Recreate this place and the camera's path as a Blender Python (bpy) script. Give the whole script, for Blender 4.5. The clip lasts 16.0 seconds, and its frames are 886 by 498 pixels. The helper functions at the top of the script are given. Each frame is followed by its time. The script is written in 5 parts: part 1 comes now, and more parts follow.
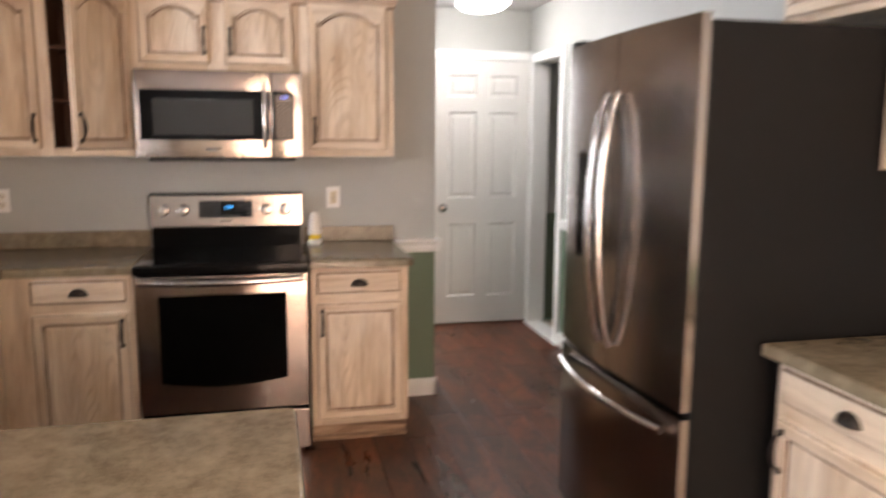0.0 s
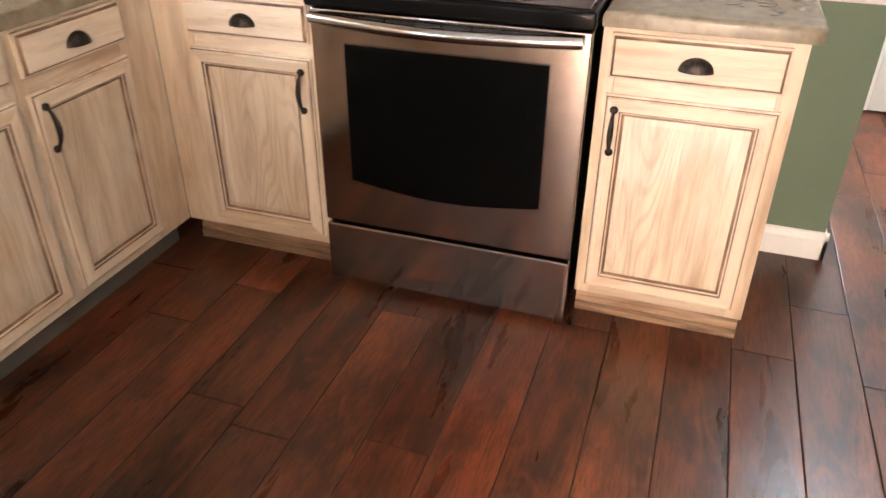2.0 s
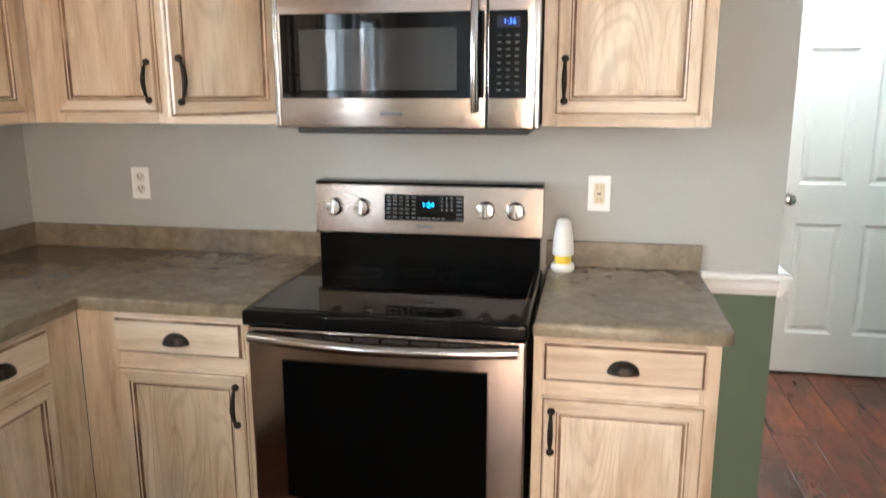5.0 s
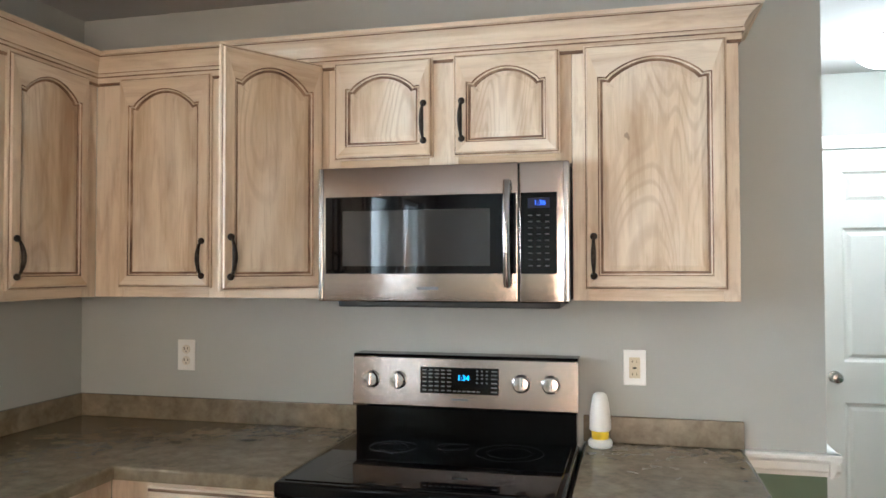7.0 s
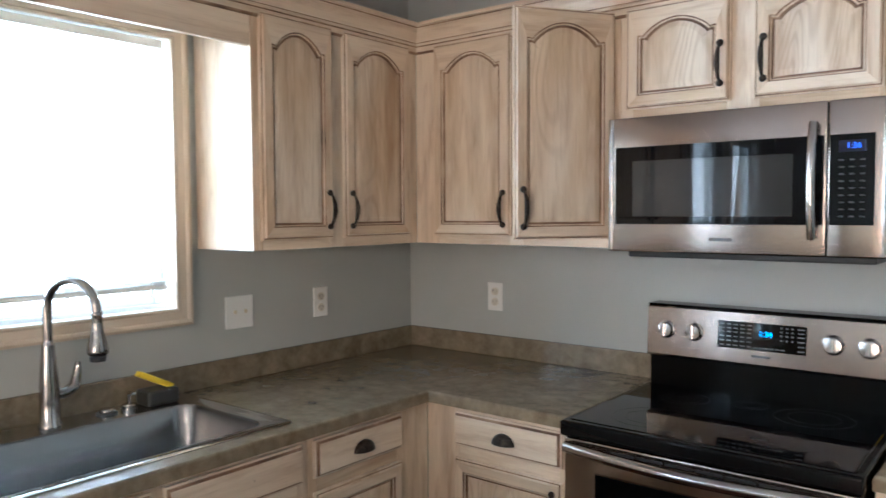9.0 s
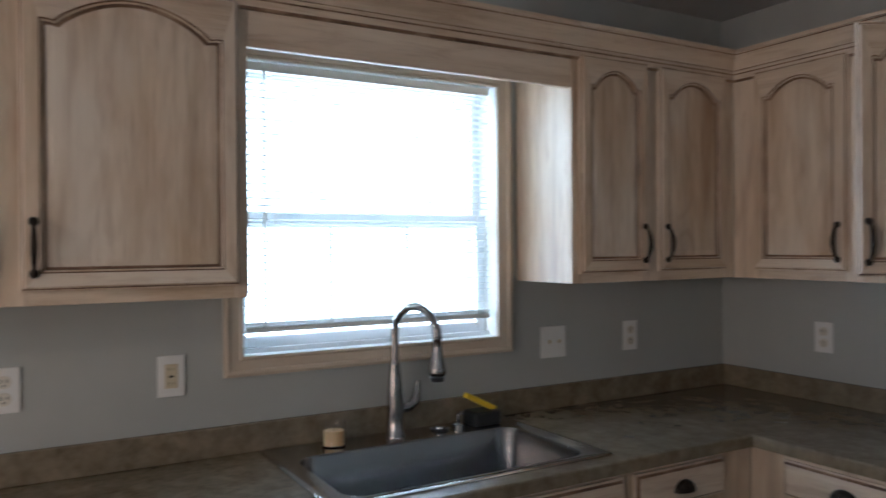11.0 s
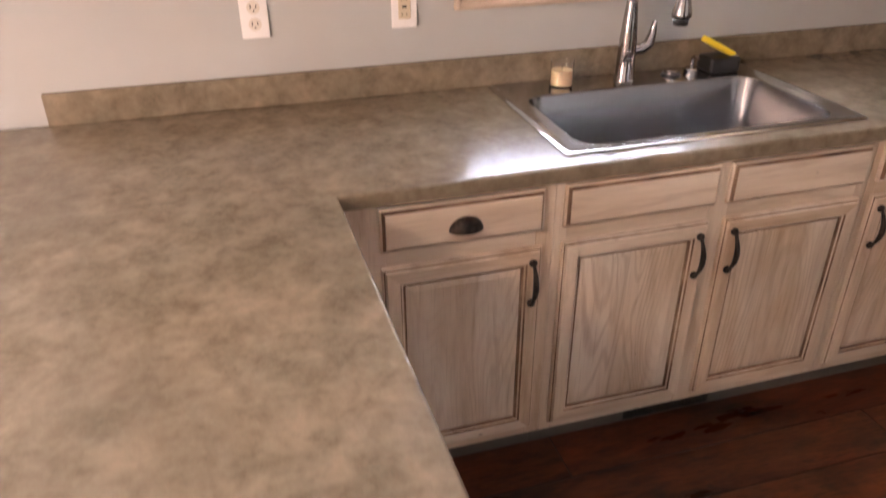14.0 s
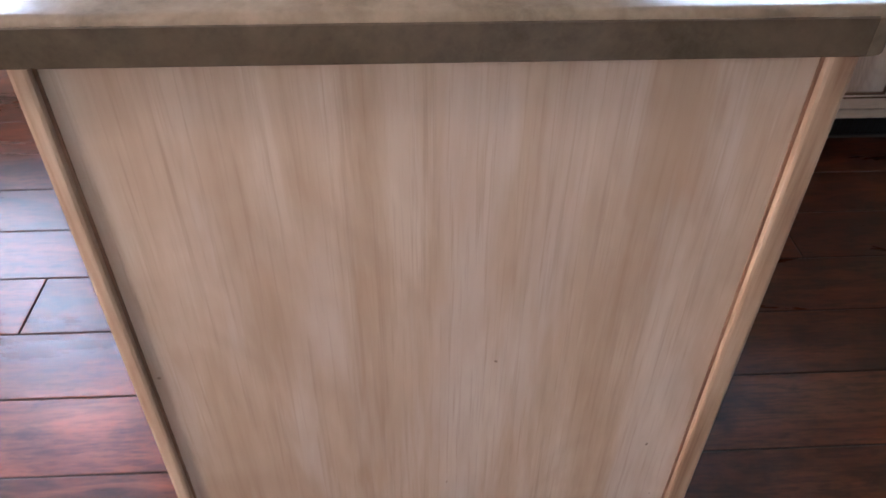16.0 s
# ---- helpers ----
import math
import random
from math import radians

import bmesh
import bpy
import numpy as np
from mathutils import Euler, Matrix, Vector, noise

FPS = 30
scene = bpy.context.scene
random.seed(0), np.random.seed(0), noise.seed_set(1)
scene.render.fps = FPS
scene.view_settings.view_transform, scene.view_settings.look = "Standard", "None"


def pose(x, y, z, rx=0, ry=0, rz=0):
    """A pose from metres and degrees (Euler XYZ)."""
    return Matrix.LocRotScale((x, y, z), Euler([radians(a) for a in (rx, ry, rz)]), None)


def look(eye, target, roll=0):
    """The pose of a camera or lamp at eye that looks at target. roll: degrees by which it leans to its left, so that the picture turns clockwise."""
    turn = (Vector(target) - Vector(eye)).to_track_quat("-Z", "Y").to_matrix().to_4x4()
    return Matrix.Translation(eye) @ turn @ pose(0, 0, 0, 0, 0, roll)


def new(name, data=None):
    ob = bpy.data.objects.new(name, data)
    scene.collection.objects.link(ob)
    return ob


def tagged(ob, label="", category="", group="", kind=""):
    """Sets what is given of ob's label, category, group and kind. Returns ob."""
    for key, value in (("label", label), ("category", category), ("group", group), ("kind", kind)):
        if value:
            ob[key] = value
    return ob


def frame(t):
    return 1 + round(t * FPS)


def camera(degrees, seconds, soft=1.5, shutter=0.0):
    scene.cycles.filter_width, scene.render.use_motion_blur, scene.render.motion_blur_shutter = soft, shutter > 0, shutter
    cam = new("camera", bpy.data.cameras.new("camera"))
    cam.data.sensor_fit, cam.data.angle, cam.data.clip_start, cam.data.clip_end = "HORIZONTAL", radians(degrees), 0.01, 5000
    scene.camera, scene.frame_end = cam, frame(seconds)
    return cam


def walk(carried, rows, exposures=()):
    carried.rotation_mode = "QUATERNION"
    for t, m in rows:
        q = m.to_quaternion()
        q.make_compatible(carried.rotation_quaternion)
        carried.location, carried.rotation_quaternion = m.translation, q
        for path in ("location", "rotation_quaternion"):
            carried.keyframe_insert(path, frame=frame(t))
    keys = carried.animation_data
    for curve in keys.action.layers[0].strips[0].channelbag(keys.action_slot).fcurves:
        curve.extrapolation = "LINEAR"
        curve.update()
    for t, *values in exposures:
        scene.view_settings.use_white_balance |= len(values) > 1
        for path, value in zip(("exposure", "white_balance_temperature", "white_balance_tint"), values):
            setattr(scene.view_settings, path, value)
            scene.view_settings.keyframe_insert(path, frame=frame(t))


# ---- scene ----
cam = camera(61.0, 16.0, shutter=0.45)
PATH = [
    (0, (1.755, -4.129, 1.489), (2.204, -2.202, 1.193), 0.4),
    (0.5, (1.95, -3.672, 1.409), (1.94, -1.746, 0.869), 0.4),
    (1, (2.122, -3.245, 1.356), (1.643, -1.472, 0.563), 0.8),
    (1.5, (2.185, -2.744, 1.354), (1.583, -1.113, 0.365), 0.4),
    (2, (2.162, -2.475, 1.348), (1.611, -0.855, 0.312), 0.3),
    (2.5, (2.059, -2.381, 1.357), (1.617, -0.726, 0.325), 0.5),
    (3, (2.031, -2.393, 1.409), (1.622, -0.725, 0.384), 0.6),
    (3.5, (2.028, -2.412, 1.441), (1.663, -0.71, 0.456), 0.7),
    (4, (2.041, -2.427, 1.448), (1.702, -0.646, 0.601), 0.5),
    (4.5, (2.041, -2.447, 1.472), (1.701, -0.582, 0.834), 0.3),
    (5, (2.05, -2.48, 1.496), (1.688, -0.558, 1.075), -0.1),
    (7.3, (2.099, -2.53, 1.477), (1.574, -0.602, 1.546), -0.4),
    (7.5, (2.14, -2.523, 1.472), (1.564, -0.609, 1.544), -0.5),
    (8, (2.211, -2.509, 1.459), (1.366, -0.696, 1.472), -0.3),
    (8.2, (2.231, -2.502, 1.473), (1.265, -0.752, 1.412), -0.4),
    (10.5, (2.214, -2.629, 1.517), (0.642, -1.392, 1.518), -0.4),
    (11, (2.192, -2.655, 1.516), (0.461, -1.652, 1.504), -0.4),
    (11.5, (2.177, -2.708, 1.518), (0.331, -1.94, 1.459), -0.5),
    (12, (2.143, -2.782, 1.503), (0.24, -2.188, 1.34), -0.8),
    (12.5, (2.064, -2.814, 1.562), (0.198, -2.272, 1.088), -0.8),
    (13, (2.036, -2.811, 1.658), (0.227, -2.294, 0.981), -0.7),
    (13.5, (2.04, -2.781, 1.629), (0.292, -2.28, 0.798), -0.5),
    (14, (2.068, -2.755, 1.589), (0.396, -2.27, 0.605), -0.3),
    (14.5, (2.233, -2.876, 1.404), (0.584, -2.425, 0.365), -0.1),
    (15, (2.304, -2.921, 1.205), (0.649, -2.564, 0.139), -0.64),
    (15.5, (2.316, -2.920, 1.111), (0.712, -2.742, -0.071), 0.39),
    (16, (2.310, -2.919, 1.132), (0.792, -2.830, -0.167), 0.67),
]
EXPOSURE = [(0, -0.02, 6250, 15), (0.5, 0.28, 6150, 14), (1.0, 0.75, 5800, 13), (1.5, 1.1, 5800, 11), (3.0, 1.36, 6000, 9), (3.5, 1.37, 5750, 6), (5, 0.7, 5450, 2), (7.5, 0.2, 5300, 0), (8.2, 0.25, 5150, 0),
            (10.5, -0.57, 4850, 4), (11.5, -1.52, 5050, 5), (12, -1.62, 5500, 10), (12.5, -1.15, 6000, 17), (13, -0.15, 6200, 22), (13.5, 0.17, 6150, 23), (14, 0.72, 5950, 24), (15, 0.43, 5250, 19), (16, 0.12, 5000, 17)]
walk(cam, [(t, look(eye, target, roll)) for t, eye, target, roll in PATH], EXPOSURE)

# ---- light ----
world = bpy.data.worlds.new("world")
scene.world = world
world.use_nodes = True
wn = world.node_tree
sky = wn.nodes.new("ShaderNodeTexSky")
sky.sky_type, sky.sun_disc, sky.sun_elevation, sky.sun_rotation = "NISHITA", False, radians(42), radians(165)
wn.links.new(sky.outputs["Color"], wn.nodes["Background"].inputs["Color"])
wn.nodes["Background"].inputs["Strength"].default_value = 0.12

sun_data = bpy.data.lights.new("sun", "SUN")
sun_data.energy, sun_data.angle, sun_data.color = 4.0, radians(0.5), (1.0, 0.86, 0.72)
sun = new("sun", sun_data)
sun.matrix_world = look((0, 0, 0), (0.2, 0.75, -0.7))


def window_light(name, eye, target, width, height, watts, colour):
    data = bpy.data.lights.new(name, "AREA")
    data.shape, data.size, data.size_y, data.energy, data.color = "RECTANGLE", width, height, watts, colour
    ob = new(name, data)
    ob.matrix_world = look(eye, target)
    return ob


window_light("kitchen_window_light", (-0.24, -1.61, 1.64), (1, -1.61, 1.5), 0.95, 0.9, 58, (0.90, 0.96, 1.0))
window_light("dining_window_light", (-0.2, -5.0, 1.4), (1, -5.0, 1.3), 1.6, 1.5, 100, (0.97, 0.98, 1.0))
window_light("hall_window_light", (2.37, 1.612, 1.40), (2.6, 0, 1.2), 1.02, 1.36, 52, (1.0, 0.98, 0.94))
window_light("patio_door_light", (2.65, -6.55, 1.05), (2.5, -3, 0.95), 1.55, 1.9, 90, (1.0, 0.72, 0.52))
lamp_data = bpy.data.lights.new("dining_lamp", "AREA")
lamp_data.shape, lamp_data.size, lamp_data.energy, lamp_data.color = "DISK", 0.36, 48, (1.0, 0.72, 0.50)
new("dining_lamp", lamp_data).matrix_world = look((2.30, -4.55, 2.325), (2.30, -4.551, 0))


# ---- materials ----
class Mat:
    """A small node builder round one Principled shader."""

    def __init__(self, name, base, rough=0.5, metal=0.0):
        self.m = bpy.data.materials.new(name)
        self.m.use_nodes = True
        self.t = self.m.node_tree
        self.p = self.t.nodes["Principled BSDF"]
        self.set("Base Color", (*base, 1))
        self.set("Roughness", rough)
        self.set("Metallic", metal)

    def set(self, key, value):
        self.p.inputs[key].default_value = value
        return self

    def link(self, a, b):
        self.t.links.new(a, b)

    def node(self, kind):
        return self.t.nodes.new(kind)

    def coords(self, scale, spread=0.0):
        tc, mp = self.node("ShaderNodeTexCoord"), self.node("ShaderNodeMapping")
        mp.inputs["Scale"].default_value = scale
        self.link(tc.outputs["Object"], mp.inputs["Vector"])
        if spread:
            info, mul = self.node("ShaderNodeObjectInfo"), self.node("ShaderNodeMath")
            mul.operation = "MULTIPLY"
            mul.inputs[1].default_value = spread
            self.link(info.outputs["Random"], mul.inputs[0])
            self.link(mul.outputs[0], mp.inputs["Location"])
        return mp.outputs["Vector"]

    def noise(self, vec, scale=1.0, detail=4.0, rough=0.55, warp=0.0):
        n = self.node("ShaderNodeTexNoise")
        n.inputs["Scale"].default_value, n.inputs["Detail"].default_value = scale, detail
        n.inputs["Roughness"].default_value, n.inputs["Distortion"].default_value = rough, warp
        self.link(vec, n.inputs["Vector"])
        return n.outputs["Fac"]

    def ramp(self, fac, stops):
        r = self.node("ShaderNodeValToRGB")
        while len(r.color_ramp.elements) < len(stops):
            r.color_ramp.elements.new(0.5)
        for e, (at, c) in zip(r.color_ramp.elements, stops):
            e.position, e.color = at, (*c, 1) if not isinstance(c, float) else (c, c, c, 1)
        self.link(fac, r.inputs["Fac"])
        return r.outputs["Color"]

    def mix(self, fac, a, b, how="MIX"):
        x = self.node("ShaderNodeMix")
        x.data_type, x.blend_type = "RGBA", how
        for sock, v in ((x.inputs[0], fac), (x.inputs[6], a), (x.inputs[7], b)):
            if isinstance(v, (float, int)):
                sock.default_value = v
            elif isinstance(v, tuple):
                sock.default_value = (*v, 1)
            else:
                self.link(v, sock)
        return x.outputs[2]

    def colour(self, out):
        self.link(out, self.p.inputs["Base Color"])
        return self

    def bump(self, fac, strength=0.2, distance=0.002):
        b = self.node("ShaderNodeBump")
        b.inputs["Strength"].default_value, b.inputs["Distance"].default_value = strength, distance
        self.link(fac, b.inputs["Height"])
        self.link(b.outputs["Normal"], self.p.inputs["Normal"])
        return self

    def gloss(self, fac, low, high):
        r = self.node("ShaderNodeMapRange")
        r.inputs["To Min"].default_value, r.inputs["To Max"].default_value = low, high
        self.link(fac, r.inputs["Value"])
        self.link(r.outputs["Result"], self.p.inputs["Roughness"])
        return self


def cabinet_wood(name, scale, fine):
    """Pickled oak with a brown glaze: whitewashed blotches, streaks along the grain."""
    w = Mat(name, (0.6, 0.45, 0.3), 0.42)
    v = w.coords(scale, 41.0)
    streak = w.noise(v, 1.0, 6, 0.62, 0.22)
    c = w.ramp(streak, [(0.30, (0.37, 0.245, 0.145)), (0.46, (0.59, 0.445, 0.297)), (0.66, (0.73, 0.59, 0.432))])
    wash = w.noise(w.coords(tuple(s * 0.28 for s in scale), 23.0), 1.0, 3, 0.5, 0.3)
    c = w.mix(w.ramp(wash, [(0.39, 0.0), (0.65, 0.72)]), c, (0.79, 0.695, 0.572))
    rub = w.noise(w.coords(tuple(x * (1.7 if x > 4 else 3.2) for x in scale), 53.0), 1.0, 5, 0.6, 0.6)
    c = w.mix(w.ramp(rub, [(0.50, 0.0), (0.72, 0.55)]), c, (0.40, 0.255, 0.155))
    grain = w.noise(w.coords(fine, 17.0), 1.0, 5, 0.6)
    c = w.mix(w.ramp(grain, [(0.56, 0.0), (0.72, 0.34)]), c, (0.34, 0.225, 0.13))
    speck = w.noise(w.coords(tuple(14 + s for s in scale), 29.0), 1.0, 2, 0.5)
    c = w.mix(w.ramp(speck, [(0.775, 0.0), (0.79, 0.6)]), c, (0.16, 0.10, 0.06))
    return w.colour(c).bump(grain, 0.12, 0.001).gloss(streak, 0.36, 0.52).m


def figured_wood():
    """Plain-sawn oak panels under the same glaze: long pointed arches of grain that show through the wash."""
    w = Mat("cabinet_panel_oak", (0.6, 0.45, 0.3), 0.42)
    v = w.coords((15, 15, 1.5), 41.0)
    streak = w.noise(v, 1.0, 6, 0.62, 0.22)
    c = w.ramp(streak, [(0.30, (0.37, 0.245, 0.145)), (0.46, (0.57, 0.43, 0.285)), (0.66, (0.72, 0.58, 0.425))])
    wash = w.noise(w.coords((4.5, 4.5, 1.3), 23.0), 1.0, 4, 0.55, 0.5)
    c = w.mix(w.ramp(wash, [(0.40, 0.0), (0.62, 0.75)]), c, (0.80, 0.71, 0.59))
    hill = w.noise(w.coords((5.5, 5.5, 0.85), 67.0), 1.0, 1.5, 0.45, 0.5)
    steep, wave = w.node("ShaderNodeMath"), w.node("ShaderNodeMath")
    steep.operation, wave.operation = "MULTIPLY", "SINE"
    steep.inputs[1].default_value = 170.0
    w.link(hill, steep.inputs[0])
    w.link(steep.outputs[0], wave.inputs[0])
    patch = w.noise(w.coords((3.2, 3.2, 0.9), 37.0), 1.0, 2, 0.5, 0.4)
    veil = w.mix(1.0, w.ramp(wave.outputs[0], [(0.10, 0.0), (0.95, 0.34)]), w.ramp(patch, [(0.42, 0.0), (0.60, 1.0)]), "MULTIPLY")
    c = w.mix(veil, c, (0.36, 0.235, 0.14))
    rub = w.noise(w.coords((22, 22, 3.2), 53.0), 1.0, 5, 0.6, 0.6)
    c = w.mix(w.ramp(rub, [(0.50, 0.0), (0.74, 0.5)]), c, (0.39, 0.25, 0.15))
    grain = w.noise(w.coords((230, 230, 7), 17.0), 1.0, 5, 0.6)
    c = w.mix(w.ramp(grain, [(0.54, 0.0), (0.72, 0.38)]), c, (0.34, 0.225, 0.13))
    speck = w.noise(w.coords((26, 26, 14), 29.0), 1.0, 2, 0.5)
    c = w.mix(w.ramp(speck, [(0.775, 0.0), (0.79, 0.6)]), c, (0.16, 0.10, 0.06))
    return w.colour(c).bump(grain, 0.14, 0.001).gloss(streak, 0.36, 0.52).m


def brushed_wash():
    """Plywood with a thin grey-white wash brushed downwards over a tan glaze, rubbed through in clouds."""
    w = Mat("whitewashed_plywood", (0.5, 0.4, 0.3), 0.46)
    brush = w.noise(w.coords((26, 26, 2.4)), 1.0, 6, 0.62, 0.35)
    c = w.ramp(brush, [(0.32, (0.40, 0.30, 0.20)), (0.50, (0.50, 0.405, 0.30)), (0.68, (0.60, 0.515, 0.41))])
    clouds = w.noise(w.coords((5.0, 5.0, 2.2)), 1.0, 4, 0.6, 0.9)
    c = w.mix(w.ramp(clouds, [(0.40, 0.0), (0.64, 0.70)]), c, (0.36, 0.27, 0.185))
    thin = w.noise(w.coords((12, 12, 1.5)), 1.0, 4, 0.6, 0.4)
    c = w.mix(w.ramp(thin, [(0.48, 0.0), (0.68, 0.6)]), c, (0.62, 0.585, 0.54))
    fibre = w.noise(w.coords((260, 260, 6)), 1.0, 5, 0.62)
    c = w.mix(w.ramp(fibre, [(0.52, 0.0), (0.70, 0.42)]), c, (0.30, 0.215, 0.145))
    speck = w.noise(w.coords((40, 40, 26)), 1.0, 2, 0.5)
    c = w.mix(w.ramp(speck, [(0.765, 0.0), (0.78, 0.75)]), c, (0.13, 0.08, 0.05))
    return w.colour(c).bump(fibre, 0.16, 0.001).gloss(brush, 0.42, 0.56).m


WOOD_V = cabinet_wood("cabinet_wood_upright", (15, 15, 1.5), (230, 230, 7))
WOOD_H = cabinet_wood("cabinet_wood_level", (1.1, 13, 13), (7, 230, 230))
WOOD_Y = cabinet_wood("cabinet_wood_deep", (13, 1.1, 13), (230, 7, 230))


def glaze():
    g = Mat("brown_glaze", (0.16, 0.085, 0.045), 0.5)
    n = g.noise(g.coords((9, 9, 9), 13.0), 1.0, 4)
    return g.colour(g.ramp(n, [(0.35, (0.10, 0.05, 0.027)), (0.52, (0.22, 0.125, 0.07)), (0.72, (0.46, 0.32, 0.2))])).m


WOOD_P = figured_wood()
PLYWASH = brushed_wash()
GLAZE = glaze()
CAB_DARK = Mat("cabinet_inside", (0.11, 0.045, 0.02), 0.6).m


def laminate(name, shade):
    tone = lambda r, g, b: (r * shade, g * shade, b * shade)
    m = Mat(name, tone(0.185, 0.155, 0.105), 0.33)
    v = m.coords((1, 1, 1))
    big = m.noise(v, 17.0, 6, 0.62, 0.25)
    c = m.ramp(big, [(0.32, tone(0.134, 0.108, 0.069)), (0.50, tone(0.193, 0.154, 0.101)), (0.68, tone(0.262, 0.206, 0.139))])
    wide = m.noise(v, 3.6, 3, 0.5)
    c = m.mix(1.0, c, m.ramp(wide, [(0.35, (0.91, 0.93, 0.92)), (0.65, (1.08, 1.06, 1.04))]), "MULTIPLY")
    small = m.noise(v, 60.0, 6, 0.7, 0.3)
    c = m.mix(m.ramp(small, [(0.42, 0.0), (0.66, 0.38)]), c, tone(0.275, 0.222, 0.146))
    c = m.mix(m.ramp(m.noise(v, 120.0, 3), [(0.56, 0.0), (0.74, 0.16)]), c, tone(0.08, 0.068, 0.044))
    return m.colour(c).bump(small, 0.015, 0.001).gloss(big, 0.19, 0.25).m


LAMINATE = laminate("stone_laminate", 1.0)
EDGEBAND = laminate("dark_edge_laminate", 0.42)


def plank_wood():
    m = Mat("floor_wood", (0.1, 0.035, 0.018), 0.25).set("Specular IOR Level", 0.4)
    n = m.noise(m.coords((10, 1.7, 10), 61.0), 1.0, 7, 0.62, 0.35)
    c = m.ramp(n, [(0.22, (0.030, 0.009, 0.005)), (0.42, (0.078, 0.021, 0.009)), (0.58, (0.146, 0.040, 0.015)), (0.78, (0.235, 0.078, 0.028))])
    cloud = m.noise(m.coords((5.5, 3.0, 5.5), 33.0), 1.0, 4, 0.55, 0.7)
    c = m.mix(m.ramp(cloud, [(0.34, 0.75), (0.55, 0.0)]), c, (0.026, 0.012, 0.007))
    tan = m.noise(m.coords((7, 2.2, 7), 83.0), 1.0, 3, 0.55, 0.8)
    c = m.mix(m.ramp(tan, [(0.50, 0.0), (0.74, 0.45)]), c, (0.17, 0.075, 0.030))
    fibre = m.noise(m.coords((150, 16, 150), 47.0), 1.0, 4, 0.65, 0.2)
    c = m.mix(m.ramp(fibre, [(0.46, 0.0), (0.62, 0.55)]), c, (0.020, 0.009, 0.006))
    burl = m.noise(m.coords((34, 15, 34), 57.0), 1.0, 5, 0.65, 0.5)
    worn = m.mix(1.0, m.ramp(burl, [(0.46, 0.0), (0.66, 0.8)]), m.ramp(cloud, [(0.36, 1.0), (0.60, 0.15)]), "MULTIPLY")
    c = m.mix(worn, c, (0.020, 0.010, 0.006))
    ember = m.noise(m.coords((14, 4, 14), 71.0), 1.0, 4, 0.6, 1.0)
    c = m.mix(m.ramp(ember, [(0.54, 0.0), (0.72, 0.45)]), c, (0.23, 0.064, 0.025))
    info = m.node("ShaderNodeObjectInfo")
    c = m.mix(1.0, c, m.ramp(info.outputs["Random"], [(0.0, (0.74, 0.77, 0.80)), (0.5, (1.0, 1.0, 1.0)), (1.0, (1.28, 1.18, 1.10))]), "MULTIPLY")
    scrape = m.noise(m.coords((52, 4.0, 52), 19.0), 1.0, 1, 0.5, 0.4)
    return m.colour(c).bump(scrape, 0.15, 0.0016).gloss(n, 0.24, 0.33).m


PLANK = plank_wood()
PLANK_GAP = Mat("floor_joint", (0.022, 0.010, 0.006), 0.7).m


def paint(name, base, rough=0.6, grain=260.0, strength=0.12):
    m = Mat(name, base, rough)
    v = m.coords((1, 1, 1))
    big = m.noise(v, 1.7, 3)
    c = m.ramp(big, [(0.3, tuple(x * 0.94 for x in base)), (0.7, tuple(min(1, x * 1.05) for x in base))])
    return m.colour(c).bump(m.noise(v, grain, 3), strength, 0.001).m


WALL = paint("grey_green_paint", (0.43, 0.432, 0.402))
GREEN = paint("sage_green_paint", (0.13, 0.18, 0.118))
CEIL = paint("textured_ceiling_paint", (0.50, 0.48, 0.46), 0.85, 45.0, 0.9)
WHITE = paint("white_trim_paint", (0.80, 0.79, 0.76), 0.35, 120.0, 0.05)
DOORWHITE = paint("white_door_paint", (0.74, 0.72, 0.68), 0.4, 120.0, 0.06)
TANTRIM = paint("cream_window_trim_paint", (0.56, 0.46, 0.345), 0.4, 120.0, 0.05)
BEIGE = paint("beige_wall_paint", (0.50, 0.42, 0.30), 0.6)


def steel(name, base, rough, stretch):
    m = Mat(name, base, rough, 1.0)
    n = m.noise(m.coords(stretch), 1.0, 4, 0.6)
    big = m.noise(m.coords((2.5, 2.5, 2.5)), 1.0, 2)
    return m.bump(n, 0.07, 0.0006).gloss(big, rough - 0.04, rough + 0.06).m


STEEL = steel("brushed_steel", (0.40, 0.345, 0.312), 0.13, (4, 4, 900))
STEEL_DARK = steel("dark_brushed_steel", (0.23, 0.205, 0.19), 0.21, (900, 4, 4))
STEEL_RIM = steel("polished_sink_rim_steel", (0.52, 0.51, 0.50), 0.13, (200, 200, 200))
FAUCET = steel("dark_brushed_nickel", (0.36, 0.335, 0.32), 0.14, (60, 60, 700))
STEEL_SINK = steel("sink_steel", (0.24, 0.232, 0.23), 0.24, (200, 200, 200))
NICKEL = Mat("polished_nickel", (0.45, 0.43, 0.415), 0.18, 1.0).m
FRIDGE_SIDE = paint("charcoal_fridge_side", (0.0065, 0.0058, 0.0055), 0.5, 400.0, 0.1)
FRIDGE_SIDE.node_tree.nodes["Principled BSDF"].inputs["Specular IOR Level"].default_value = 0.18
BLACKGLASS = Mat("black_glass", (0.003, 0.003, 0.0035), 0.03).set("Specular IOR Level", 0.24).m
BLACK = Mat("black_enamel", (0.004, 0.004, 0.004), 0.09).set("Specular IOR Level", 0.13).m
OVENGLASS = Mat("oven_window_glass", (0.002, 0.002, 0.002), 0.04).set("Specular IOR Level", 0.03).m
